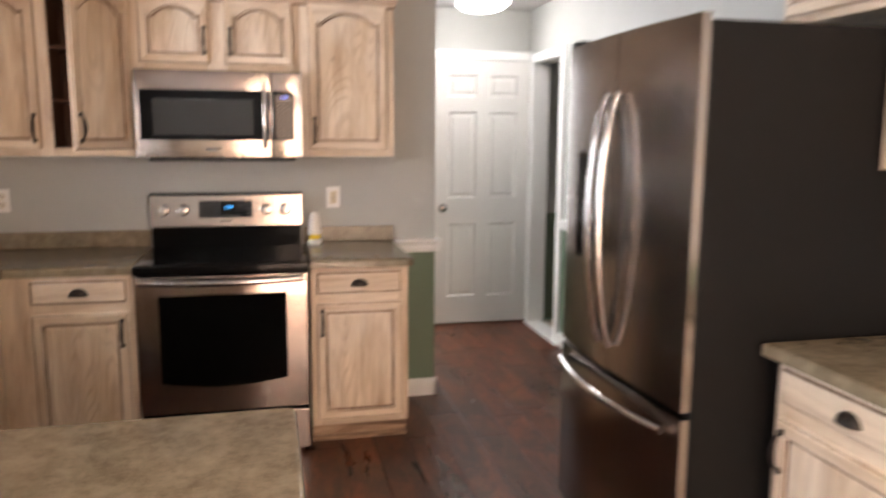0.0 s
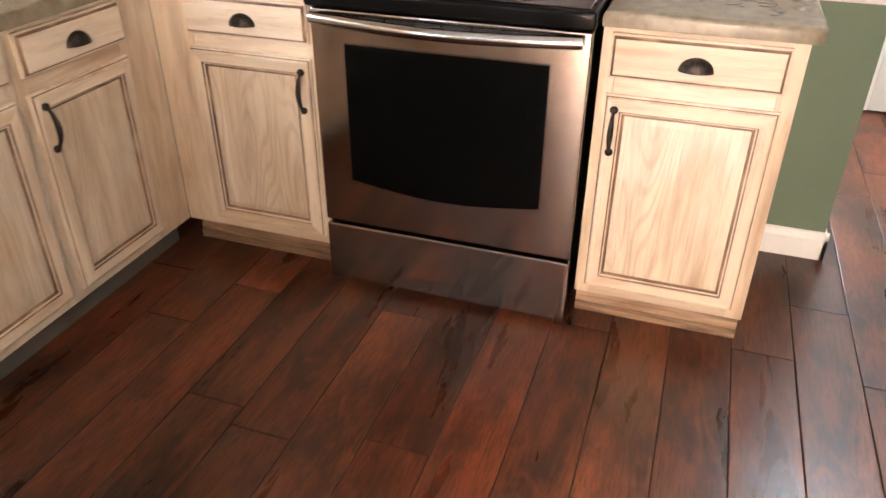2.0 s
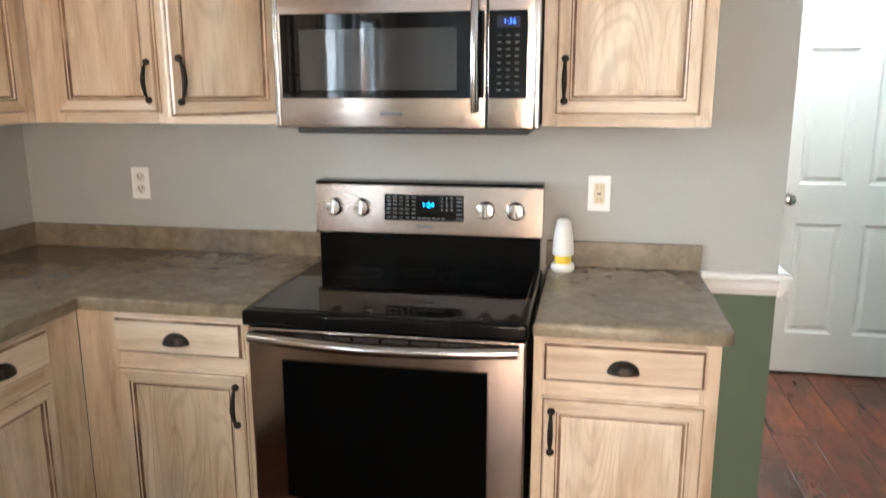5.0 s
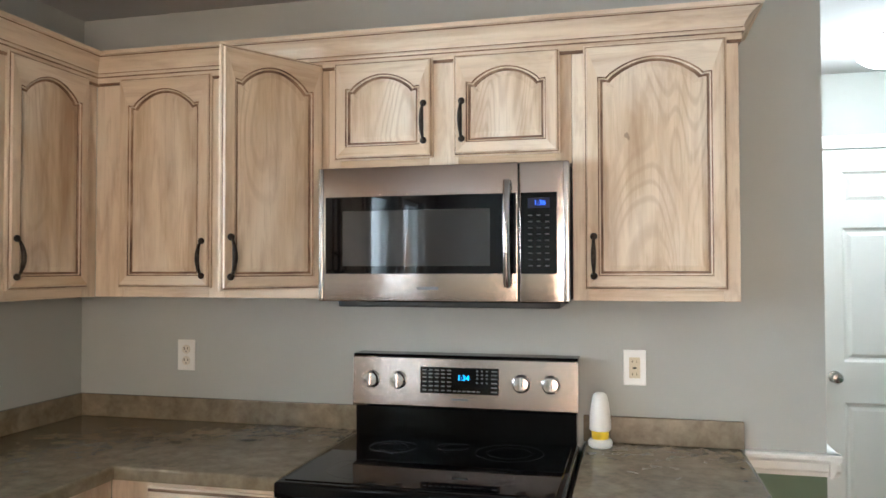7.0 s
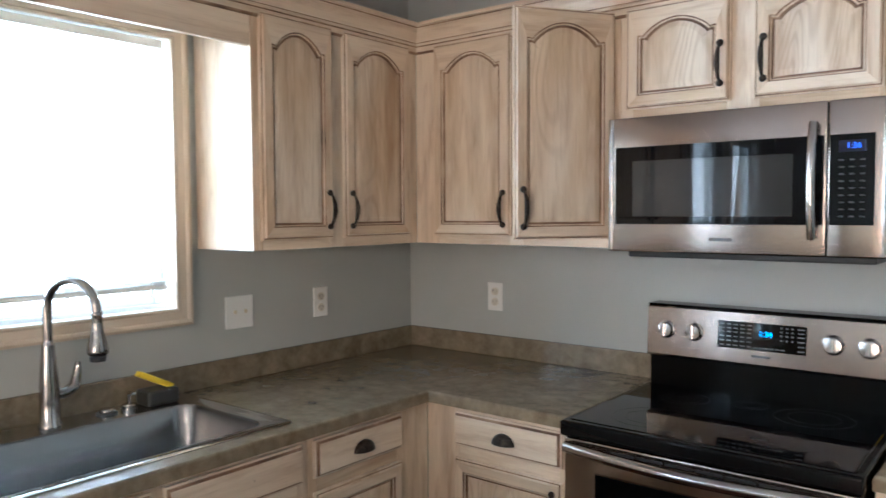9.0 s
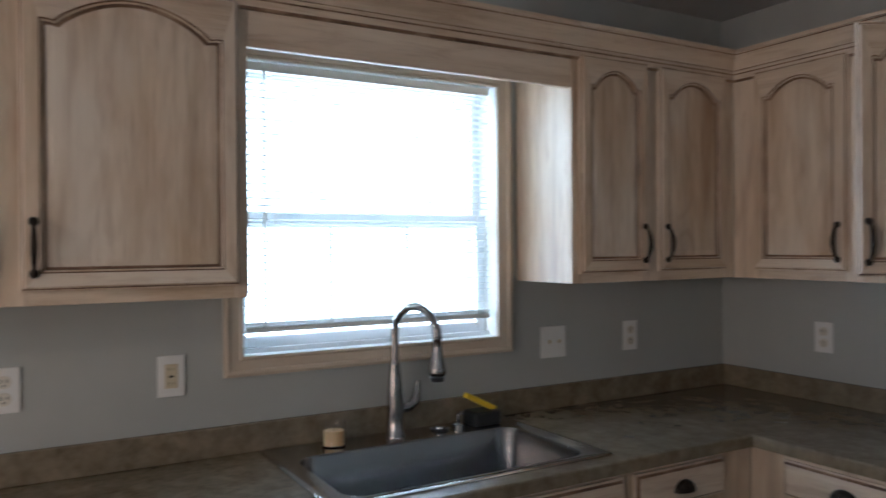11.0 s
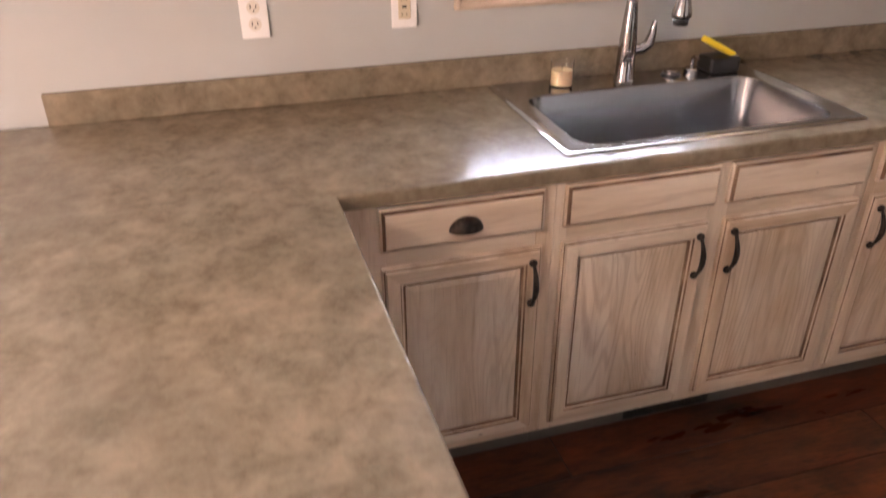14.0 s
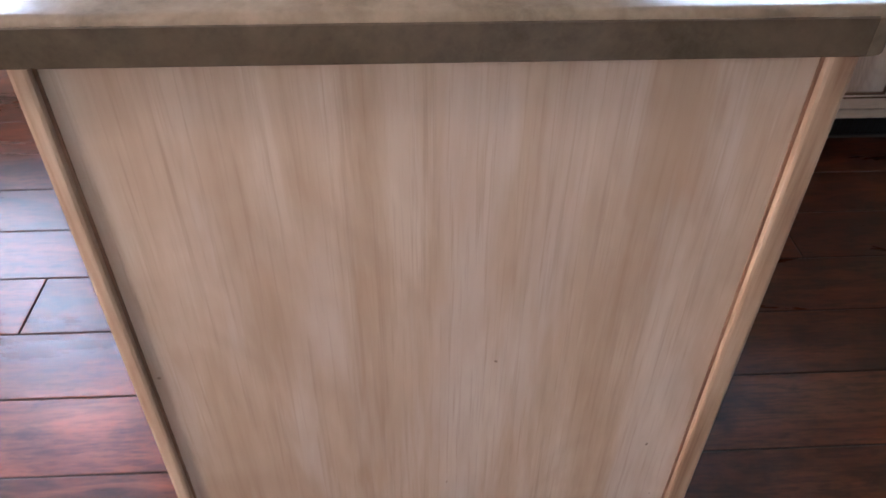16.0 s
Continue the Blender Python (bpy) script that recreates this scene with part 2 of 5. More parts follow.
BLACKPL = Mat("black_plastic", (0.015, 0.015, 0.015), 0.45).m
KEYMARK = Mat("dim_key_marking", (0.032, 0.032, 0.032), 0.4).m
GREYMARK = Mat("grey_marking", (0.13, 0.13, 0.13), 0.4).m
BURNER = Mat("burner_marking", (0.06, 0.06, 0.062), 0.25).m


def bronze():
    m = Mat("oil_rubbed_bronze", (0.035, 0.028, 0.024), 0.38, 0.75)
    n = m.noise(m.coords((60, 60, 60), 9.0), 1.0, 3)
    return m.colour(m.ramp(n, [(0.4, (0.022, 0.018, 0.016)), (0.7, (0.075, 0.058, 0.045))])).gloss(n, 0.3, 0.46).m


BRONZE = bronze()
PLATE = Mat("white_plastic", (0.82, 0.80, 0.76), 0.3).m
IVORY = Mat("ivory_plastic", (0.62, 0.53, 0.36), 0.35).m
RECEPT = Mat("almond_plastic", (0.70, 0.64, 0.54), 0.35).m
SLOT = Mat("dark_slot", (0.02, 0.018, 0.015), 0.6).m
YELLOW = Mat("yellow_plastic", (0.80, 0.58, 0.02), 0.4).m
WAX = Mat("cream_wax", (0.62, 0.46, 0.25), 0.5).set("Subsurface Weight", 0.15).m


def slat_plastic():
    """Thin white slats that glow a little with the daylight behind them."""
    m = Mat("white_blind_slat", (0.86, 0.86, 0.84), 0.4)
    thin, both = m.node("ShaderNodeBsdfTranslucent"), m.node("ShaderNodeMixShader")
    thin.inputs["Color"].default_value = (0.86, 0.86, 0.82, 1)
    both.inputs["Fac"].default_value = 0.5
    m.link(m.p.outputs["BSDF"], both.inputs[1])
    m.link(thin.outputs["BSDF"], both.inputs[2])
    m.link(both.outputs["Shader"], m.t.nodes["Material Output"].inputs["Surface"])
    return m.m


SLAT = slat_plastic()
CORD = Mat("cream_cord", (0.72, 0.66, 0.52), 0.8).m
VINYL = paint("white_vinyl", (0.80, 0.82, 0.84), 0.35, 200.0, 0.03)


def glass(name):
    m = Mat(name, (1, 1, 1), 0.0)
    return m.set("Transmission Weight", 1.0).set("IOR", 1.45).m


GLASS = glass("clear_glass")


def glow(name, colour, strength):
    m = bpy.data.materials.new(name)
    m.use_nodes = True
    p = m.node_tree.nodes["Principled BSDF"]
    p.inputs["Base Color"].default_value = (0, 0, 0, 1)
    p.inputs["Emission Color"].default_value = (*colour, 1)
    p.inputs["Emission Strength"].default_value = strength
    return m


SKYGLOW = glow("bright_sky", (0.95, 0.98, 1.0), 5.0)
WARMGLOW = glow("sunlit_garden", (1.0, 0.58, 0.34), 4.5)
DIGIT_BLUE = glow("blue_display", (0.04, 0.14, 1.0), 2.2)
DIGIT_CYAN = glow("cyan_display", (0.05, 0.42, 1.0), 3.0)


def treeglow():
    m = bpy.data.materials.new("garden_light")
    m.use_nodes = True
    t = m.node_tree
    p = t.nodes["Principled BSDF"]
    p.inputs["Base Color"].default_value = (0, 0, 0, 1)
    tc, n, r = t.nodes.new("ShaderNodeTexCoord"), t.nodes.new("ShaderNodeTexNoise"), t.nodes.new("ShaderNodeValToRGB")
    n.inputs["Scale"].default_value, n.inputs["Detail"].default_value = 5.0, 6.0
    r.color_ramp.elements[0].position, r.color_ramp.elements[0].color = 0.42, (0.10, 0.22, 0.10, 1)
    r.color_ramp.elements[1].position, r.color_ramp.elements[1].color = 0.58, (0.85, 0.95, 1.0, 1)
    t.links.new(tc.outputs["Object"], n.inputs["Vector"])
    t.links.new(n.outputs["Fac"], r.inputs["Fac"])
    t.links.new(r.outputs["Color"], p.inputs["Emission Color"])
    p.inputs["Emission Strength"].default_value = 9.0
    return m


GARDEN = treeglow()


# ---- mesh helpers ----
def mesh_of(bm, name, mats):
    me = bpy.data.meshes.new(name)
    bmesh.ops.recalc_face_normals(bm, faces=bm.faces)
    bm.to_mesh(me)
    bm.free()
    for m in mats if isinstance(mats, (list, tuple)) else (mats,):
        me.materials.append(m)
    return me


def part(name, bm, mats, parent=None, label="", m=None):
    """One mesh object under a thing or a part."""
    ob = new(name, mesh_of(bm, name, mats))
    if parent is not None:
        ob.parent = parent
    if m is not None:
        ob.matrix_basis = m
    if label:
        tagged(ob, label)
    return ob


def thing(name, m, label, category, group="", kind=""):
    return tagged(new(name), label, category, group, kind) if m is None else placed(tagged(new(name), label, category, group, kind), m)


def placed(ob, m):
    ob.matrix_basis = m
    return ob


def box(bm, x0, x1, y0, y1, z0, z1, bev=0.0, seg=1, mat=0):
    got = bmesh.ops.create_cube(bm, size=1.0, matrix=Matrix.LocRotScale(((x0 + x1) / 2, (y0 + y1) / 2, (z0 + z1) / 2), None, (abs(x1 - x0), abs(y1 - y0), abs(z1 - z0))))
    faces = {f for v in got["verts"] for f in v.link_faces}
    for f in faces:
        f.material_index = mat
    if bev:
        edges = {e for v in got["verts"] for e in v.link_edges}
        out = bmesh.ops.bevel(bm, geom=list(edges), offset=bev, segments=seg, profile=0.6, affect="EDGES")
        for f in out["faces"]:
            f.material_index = mat
    return bm


def boxed(x0, x1, y0, y1, z0, z1, bev=0.0, seg=1):
    return box(bmesh.new(), x0, x1, y0, y1, z0, z1, bev, seg)


def smooth(ob, angle=40):
    for p in ob.data.polygons:
        p.use_smooth = True
    ob.data.set_sharp_from_angle(angle=radians(angle))
    return ob


def lathe(bm, profile, at=(0, 0, 0), axis="z", n=24, mat=0):
    """Turn (radius, height) pairs round an axis."""
    rings = []
    for r, h in profile:
        ring = []
        for k in range(n):
            a = 2 * math.pi * k / n
            p = (r * math.cos(a), r * math.sin(a), h)
            if axis == "y":
                p = (p[0], -p[2], p[1])
            elif axis == "x":
                p = (p[2], p[0], p[1])
            ring.append(bm.verts.new(Vector(at) + Vector(p)))
        rings.append(ring)
    for a, b in zip(rings, rings[1:]):
        for k in range(n):
            bm.faces.new((a[k], a[(k + 1) % n], b[(k + 1) % n], b[k])).material_index = mat
    for ring in (rings[0], rings[-1]):
        bm.faces.new(ring).material_index = mat
    return bm


def tube(bm, pts, radii, n=12, mat=0):
    """A round bar along points, with a radius at each."""
    pts = [Vector(p) for p in pts]
    rings = []
    side = None
    for k, p in enumerate(pts):
        d = (pts[min(k + 1, len(pts) - 1)] - pts[max(k - 1, 0)]).normalized()
        if side is None:
            side = d.orthogonal().normalized()
        side = (side - d * side.dot(d)).normalized()
        up = d.cross(side)
        r = radii[k] if isinstance(radii, (list, tuple)) else radii
        rings.append([bm.verts.new(p + r * (math.cos(2 * math.pi * j / n) * side + math.sin(2 * math.pi * j / n) * up)) for j in range(n)])
    for a, b in zip(rings, rings[1:]):
        for j in range(n):
            bm.faces.new((a[j], a[(j + 1) % n], b[(j + 1) % n], b[j])).material_index = mat
    for ring in (rings[0], rings[-1]):
        bm.faces.new(ring).material_index = mat
    return bm


def outline(bm, loops, mats, close=True):
    """Join equally long loops of points into strips, and fill the last."""
    rows = [[bm.verts.new(p) for p in loop] for loop in loops]
    n = len(rows[0])
    for k, (a, b) in enumerate(zip(rows, rows[1:])):
        for j in range(n):
            bm.faces.new((a[j], a[(j + 1) % n], b[(j + 1) % n], b[j])).material_index = mats[k] if isinstance(mats[k], int) else mats[k](j)
    if close:
        bm.faces.new(rows[-1]).material_index = mats[-1]
    return rows


def flat_text(name, words, size, mat, parent, m, align="CENTER"):
    curve = bpy.data.curves.new(name, "FONT")
    curve.body, curve.size, curve.align_x, curve.align_y = words, size, align, "CENTER"
    tmp = bpy.data.objects.new(name, curve)
    me = bpy.data.meshes.new_from_object(tmp)
    bpy.data.objects.remove(tmp)
    me.materials.clear()
    me.materials.append(mat)
    ob = new(name, me)
    ob.parent, ob.matrix_basis = parent, m
    return ob


# ---- structure ----
def wall_with_hole(name, axis, at, thick, a0, a1, z0, z1, holes, mats, split=None, label=""):
    """A wall across an axis, from a0 to a1, with rectangular openings (b0, b1, c0, c1); below split it takes the second paint."""
    us = sorted({a0, a1, *[h[0] for h in holes], *[h[1] for h in holes]})
    zs = sorted({z0, z1, *[h[2] for h in holes], *[h[3] for h in holes], *([split] if split else [])})
    bm = bmesh.new()
    for u0, u1 in zip(us, us[1:]):
        for w0, w1 in zip(zs, zs[1:]):
            um, wm = (u0 + u1) / 2, (w0 + w1) / 2
            if any(h[0] < um < h[1] and h[2] < wm < h[3] for h in holes):
                continue
            mi = 1 if split and wm < split else 0
            if axis == "x":
                box(bm, at - thick, at, u0, u1, w0, w1, mat=mi)
            else:
                box(bm, u0, u1, at, at + thick, w0, w1, mat=mi)
    bmesh.ops.remove_doubles(bm, verts=bm.verts, dist=1e-5)
    return tagged(part(name, bm, mats), label or "painted wall", "wall", kind="structure")


H = 2.46          # ceiling height
RAIL = 0.88       # chair rail line
WX0, WX1 = -2.078, -1.156     # kitchen window, along the west wall
WZ0, WZ1 = 1.185, 2.075
wall_with_hole("wall_west", "x", 0.0, 0.15, -6.6, 1.75, 0, H, [(WX0, WX1, WZ0, WZ1), (-5.84, -5.10, 0.6, 2.15), (-4.86, -4.16, 0.6, 2.15)], [WALL, GREEN], RAIL, "grey-green painted wall over sage green")
wall_with_hole("wall_north", "y", 0.0, 0.12, 0.0, 2.668, 0, H, [], [WALL, GREEN], RAIL, "grey-green painted wall, sage green below the rail")
wall_with_hole("wall_hall", "y", 1.62, 0.12, -0.15, 5.2, 0, H, [(1.85, 2.90, 0.70, 2.10)], [WALL, GREEN], RAIL, "grey-green hall wall with a window")
wall_with_hole("wall_east", "x", 3.90, 0.12, -6.6, 1.62, 0, H, [(0.93, 1.48, 0.0, 2.05)], [WALL, GREEN], RAIL, "grey-green wall with a doorway")
wall_with_hole("wall_south", "y", -6.6, 0.12, -0.15, 3.9, 0, H, [(1.80, 3.50, 0.05, 2.05)], [WALL, BEIGE], RAIL, "painted wall with a patio door opening")
tagged(part("ceiling", boxed(-0.3, 5.3, -6.75, 1.85, H, H + 0.1), CEIL), "textured ceiling in shade", "ceiling", kind="structure")
tagged(part("wall_side_room", box(box(boxed(5.1, 5.2, 0.3, 1.62, 0, H), 3.9, 5.2, 0.3, 0.4, 0, H), 3.9, 5.1, 0.4, 1.6, -0.03, -0.005), BEIGE), "beige walls of a dim side room", "wall", kind="structure")
tagged(part("ground", boxed(-40, 40, -40, 40, -0.30, -0.25), paint("lawn", (0.07, 0.11, 0.04), 0.9)), "grass around the house", "ground", kind="structure")


def backdrop(name, m, w, h, mat, label):
    bm = bmesh.new()
    box(bm, -w / 2, w / 2, 0, 0.01, -h / 2, h / 2)
    return tagged(part(name, bm, mat, None, "", m), label, "backdrop", kind="structure")


backdrop("backdrop", pose(-1.4, -1.62, 1.6, 0, 0, 90), 4.2, 3.2, SKYGLOW, "bright hazy daylight outside the window")
backdrop("backdrop_garden", pose(-1.6, -5.0, 1.4, 0, 0, 90), 3.4, 2.6, GARDEN, "bright garden trees outside the window")
backdrop("backdrop_hall", pose(2.3, 2.6, 1.5), 3.2, 2.8, SKYGLOW, "bright daylight outside the hall window")
backdrop("backdrop_patio", pose(2.65, -9.6, 0.9), 8.0, 2.4, WARMGLOW, "warm sunlit patio outside the door")


# ---- cabinet pieces ----
def arch_loop(x0, x1, z0, z1, y, rise, n=28):
    """A closed loop of door outline points; with a rise its top is a cathedral arch."""
    pts = [(x0, y, z0), (x1, y, z0)]
    for k in range(n + 1):
        u = k / n
        z = z1
        if rise:
            a = 0.075
            if u <= a or u >= 1 - a:
                z = z1 - rise - (0.003 if a * 0.6 < min(u, 1 - u) else 0.0)
            else:
                q = (u - a) / (1 - 2 * a)
                z = z1 - rise + rise * (1 - (2 * q - 1) ** 2) ** 0.95
        pts.append((x1 + (x0 - x1) * u, y, z))
    return pts


def bow_handle(parent, x, z, y, length=0.13):
    """A bowed bronze pull with a round foot at each end, standing upright."""
    bm = bmesh.new()
    pts, rad = [], []
    for k in range(15):
        u = k / 14
        s = math.sin(math.pi * u)
        pts.append((x, y - 0.007 - 0.022 * s ** 0.8, z - length / 2 + 0.008 + (length - 0.016) * u))
        rad.append(0.0038 + 0.0040 * s ** 1.4)
    tube(bm, pts, rad, 10)
    for zz in (z - length / 2 + 0.008, z + length / 2 - 0.008):
        lathe(bm, [(0.0035, 0.0), (0.0098, 0.0), (0.0108, 0.004), (0.009, 0.009), (0.004, 0.012)], (x, y, zz), "y", 14)
    return smooth(part("handle", bm, BRONZE, parent, "dark oil-rubbed bronze bow handle"), 50)


def dome_pull(parent, x, z, y, w=0.082):
    """A cup pull: quarter of a flattened ball with a thin rim, open below."""
    bm = bmesh.new()
    n, m = 18, 8
    for s in (1.0, 0.88):
        grid = [[bm.verts.new((x + w / 2 * s * math.cos(math.pi * k / n),
                               y - 0.001 - 0.026 * s * math.sin(math.pi * k / n) * math.sin(math.pi / 2 * i / m),
                               z - 0.014 + 0.034 * s * math.sin(math.pi * k / n) * math.cos(math.pi / 2 * i / m)))
                 for k in range(n + 1)] for i in range(m + 1)]
        for a, b in zip(grid, grid[1:]):
            for k in range(n):
                bm.faces.new((a[k], a[k + 1], b[k + 1], b[k]))
    bmesh.ops.remove_doubles(bm, verts=bm.verts, dist=2e-5)
    lathe(bm, [(0.004, 0), (0.004, 0.002)], (x, y, z + 0.014), "y", 8)
    return smooth(part("cup_pull", bm, BRONZE, parent, "dark oil-rubbed bronze cup pull"), 60)


def cab_door(parent, x0, x1, z0, z1, y, arch=0.0, handle=None, hz=None, m=None, stile=0.040):
    """A framed door with a routed edge, dark glaze in its grooves, a panel and a bow handle."""
    t = 0.02
    bm = bmesh.new()
    L = lambda inset, dy, rise=0.0: arch_loop(x0 + inset, x1 - inset, z0 + inset, z1 - inset + (-0.003 if rise else 0.0), y - dy, rise)
    level = lambda j: 2 if j not in (1, 30) else 0
    loops = [L(0, 0), L(0, 0.010), L(0.004, 0.012), L(0.0065, 0.0135), L(0.009, t - 0.001), L(0.011, t),
             L(stile, t, arch), L(stile + 0.003, t - 0.004, arch), L(stile + 0.007, t - 0.006, arch), L(stile + 0.009, t - 0.010, arch), L(stile + 0.011, t - 0.010, arch)]
    outline(bm, loops, [0, 0, 1, 0, 0, level, 1, 0, 1, 1], close=False)
    for k in range(1):
        bm.faces.new([bm.verts.new(p) for p in L(0, 0)]).material_index = 0
    door = part("door", bm, [WOOD_V, GLAZE, WOOD_H], parent, m=m)
    bm = bmesh.new()
    s = stile + 0.010
    outline(bm, [L(s, t - 0.0105, arch), L(s + 0.004, t - 0.0105, arch), L(s + 0.020, t - 0.0075, arch)], [1, 0, 0])
    part("panel", bm, [WOOD_P, GLAZE], door)
    if handle:
        hx = x1 - 0.027 if handle == "right" else x0 + 0.027
        bow_handle(door, hx, hz if hz else (z0 + z1) / 2, y - t)
    return door


def drawer_front(parent, x0, x1, z0, z1, y, pull=True):
    t = 0.02
    bm = bmesh.new()
    L = lambda inset, dy: arch_loop(x0 + inset, x1 - inset, z0 + inset, z1 - inset, y - dy, 0.0)
    outline(bm, [L(0, 0), L(0, 0.009), L(0.005, 0.011), L(0.008, 0.0125), L(0.011, t - 0.001), L(0.014, t)], [0, 0, 1, 1, 0, 0])
    bm.faces.new([bm.verts.new(p) for p in L(0, 0)])
    front = part("drawer", bm, [WOOD_H, GLAZE], parent)
    if pull:
        dome_pull(front, (x0 + x1) / 2, (z0 + z1) / 2 - 0.002, y - t)
    return front


def cabinet(label, m, w, z0, z1, depth, stiles, rails, group, hollow=None, name="cabinet", top=None):
    """A carcass with a face frame: stiles as (x0, x1), rails as (x0, x1, z0, z1). The wall is at y = 0, the front at -depth."""
    c = thing(name, m, label, "cabinet", group)
    f = 0.02
    bm = bmesh.new()
    if hollow is None:
        box(bm, 0, w, -(depth - f), -0.002, z0, top or z1)
        part("body", bm, WOOD_V, c)
    else:
        h0, h1 = hollow
        bm.free()
        yb = -(depth - f)
        part("body", boxed(0, h0, yb, -0.002, z0, z1), WOOD_V, c)
        part("side_panel", boxed(h1, w, yb, -0.002, z0, z1), WOOD_V, c)
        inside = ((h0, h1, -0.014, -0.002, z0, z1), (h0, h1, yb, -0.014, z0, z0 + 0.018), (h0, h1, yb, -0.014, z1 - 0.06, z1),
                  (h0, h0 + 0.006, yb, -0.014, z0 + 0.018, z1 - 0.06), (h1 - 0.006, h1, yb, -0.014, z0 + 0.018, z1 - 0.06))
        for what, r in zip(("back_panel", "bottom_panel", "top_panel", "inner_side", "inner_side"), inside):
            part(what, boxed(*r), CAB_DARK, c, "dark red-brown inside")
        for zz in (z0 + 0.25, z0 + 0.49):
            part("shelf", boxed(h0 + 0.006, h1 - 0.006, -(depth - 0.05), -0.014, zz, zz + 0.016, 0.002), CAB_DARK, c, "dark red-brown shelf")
    for a, b in stiles:
        part("stile", boxed(a, b, -depth, -(depth - f), z0, z1, 0.0015), WOOD_V, c)
    for a, b, r0, r1 in rails:
        part("rail", boxed(a, b, -depth + 0.0008, -(depth - f), r0, r1, 0.001), WOOD_H, c)
    return c


WEST = lambda y: pose(0, y, 0, 0, 0, 90)       # local x runs north along the west wall
NORTH = lambda x: pose(x, 0, 0)
BD, UD = 0.612, 0.305                           # base and wall cabinet depth
BASE, WALLCAB = "glazed base cabinets", "glazed wall cabinets"
DZ, HZ = (0.748, 0.858), 0.613                  # drawer height, base handle height
UZ = (1.386, 2.152)


def base(m, w, fronts, label, stiles, top=None):
    """A base unit. fronts: (kind, x0, x1, handle)."""
    rails = []
    for a, b in zip(stiles, stiles[1:]):
        rails += [(a[1], b[0], 0.845, 0.874), (a[1], b[0], 0.692, 0.760), (a[1], b[0], 0.10, 0.142)]
    c = cabinet(label, m, w, 0.10, 0.874, BD, stiles, rails, BASE, name="base_cabinet", top=top)
    for kind, a, b, h in fronts:
        if kind == "door":
            cab_door(c, a, b, 0.132, 0.706, -BD - 0.001, 0.0, h, HZ)
        else:
            drawer_front(c, a, b, *DZ, -BD - 0.001, h)
    return c


def toe_wood():
    m = Mat("brown_glazed_toe_wood", (0.3, 0.19, 0.11), 0.5)
    n = m.noise(m.coords((3, 40, 40), 7.0), 1.0, 5, 0.6, 0.4)
    return m.colour(m.ramp(n, [(0.35, (0.13, 0.075, 0.04)), (0.55, (0.33, 0.21, 0.125)), (0.72, (0.52, 0.37, 0.24))])).bump(n, 0.1, 0.001).m


TOEWOOD = toe_wood()


def toe(c, w, d, mat, label, mould=False):
    bm = boxed(0, w, -d, -d + 0.018, 0.0, 0.098, 0.002)
    if mould:
        box(bm, 0, w, -d - 0.010, -d, 0.0, 0.03, 0.004, 2)
        box(bm, 0, w, -d - 0.004, -d, 0.03, 0.05, 0.002)
    part("toe_board", bm, mat, c, label)


# north wall, by the range
c = base(NORTH(0.612), 0.548, [("drawer", 0.124, 0.522, True), ("door", 0.124, 0.522, "right")], "cream glazed wood corner base cabinet beside the range", [(0.0, 0.135), (0.508, 0.548)])
toe(c, 0.548, 0.555, TOEWOOD, "moulded brown wooden toe board", True)
c = base(NORTH(1.937), 0.466, [("drawer", 0.024, 0.432, True), ("door", 0.024, 0.436, "left")], "cream glazed wood base cabinet between range and wall end", [(0.0, 0.04), (0.42, 0.466)])
toe(c, 0.466, 0.555, TOEWOOD, "moulded brown wooden toe board", True)
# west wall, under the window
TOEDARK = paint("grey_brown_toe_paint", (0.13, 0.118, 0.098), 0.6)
c = base(WEST(-2.552), 0.495, [("drawer", 0.071, 0.465, True), ("door", 0.071, 0.465, "right")], "cream glazed wood base cabinet beside the peninsula", [(0.0, 0.085), (0.45, 0.495)])
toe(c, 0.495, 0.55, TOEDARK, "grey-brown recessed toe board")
c = base(WEST(-2.057), 0.914, [("drawer", 0.022, 0.437, False), ("drawer", 0.470, 0.892, False), ("door", 0.022, 0.428, "right"), ("door", 0.474, 0.892, "left")],
         "cream glazed wood sink base cabinet with two doors", [(0.0, 0.035), (0.424, 0.484), (0.88, 0.914)], top=0.66)
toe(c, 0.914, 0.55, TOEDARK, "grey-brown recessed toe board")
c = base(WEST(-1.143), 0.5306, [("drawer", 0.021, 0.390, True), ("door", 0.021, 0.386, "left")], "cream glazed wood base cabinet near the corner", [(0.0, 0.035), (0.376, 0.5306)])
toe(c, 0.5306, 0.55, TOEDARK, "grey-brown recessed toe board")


def register():
    """A black slotted air register in the toe board under the sink."""
    g = thing("air_register", pose(0.5515, -1.75, 0.012, 0, 0, 90), "black metal air register in the toe board", "vent")
    bm = boxed(0, 0.29, -0.004, 0, 0, 0.006)
    for r in ((0, 0.29, 0.062, 0.068), (0, 0.006, 0.006, 0.062), (0.284, 0.29, 0.006, 0.062)):
        box(bm, r[0], r[1], -0.004, 0, r[2], r[3])
    part("frame", bm, BLACKPL, g)
    for k in range(22):
        part("slat", boxed(0.010 + k * 0.0125, 0.0145 + k * 0.0125, -0.003, 0, 0.006, 0.062), BLACKPL, g)
    part("backing", boxed(0.006, 0.284, -0.0006, 0, 0.006, 0.062), SLOT, g)


register()


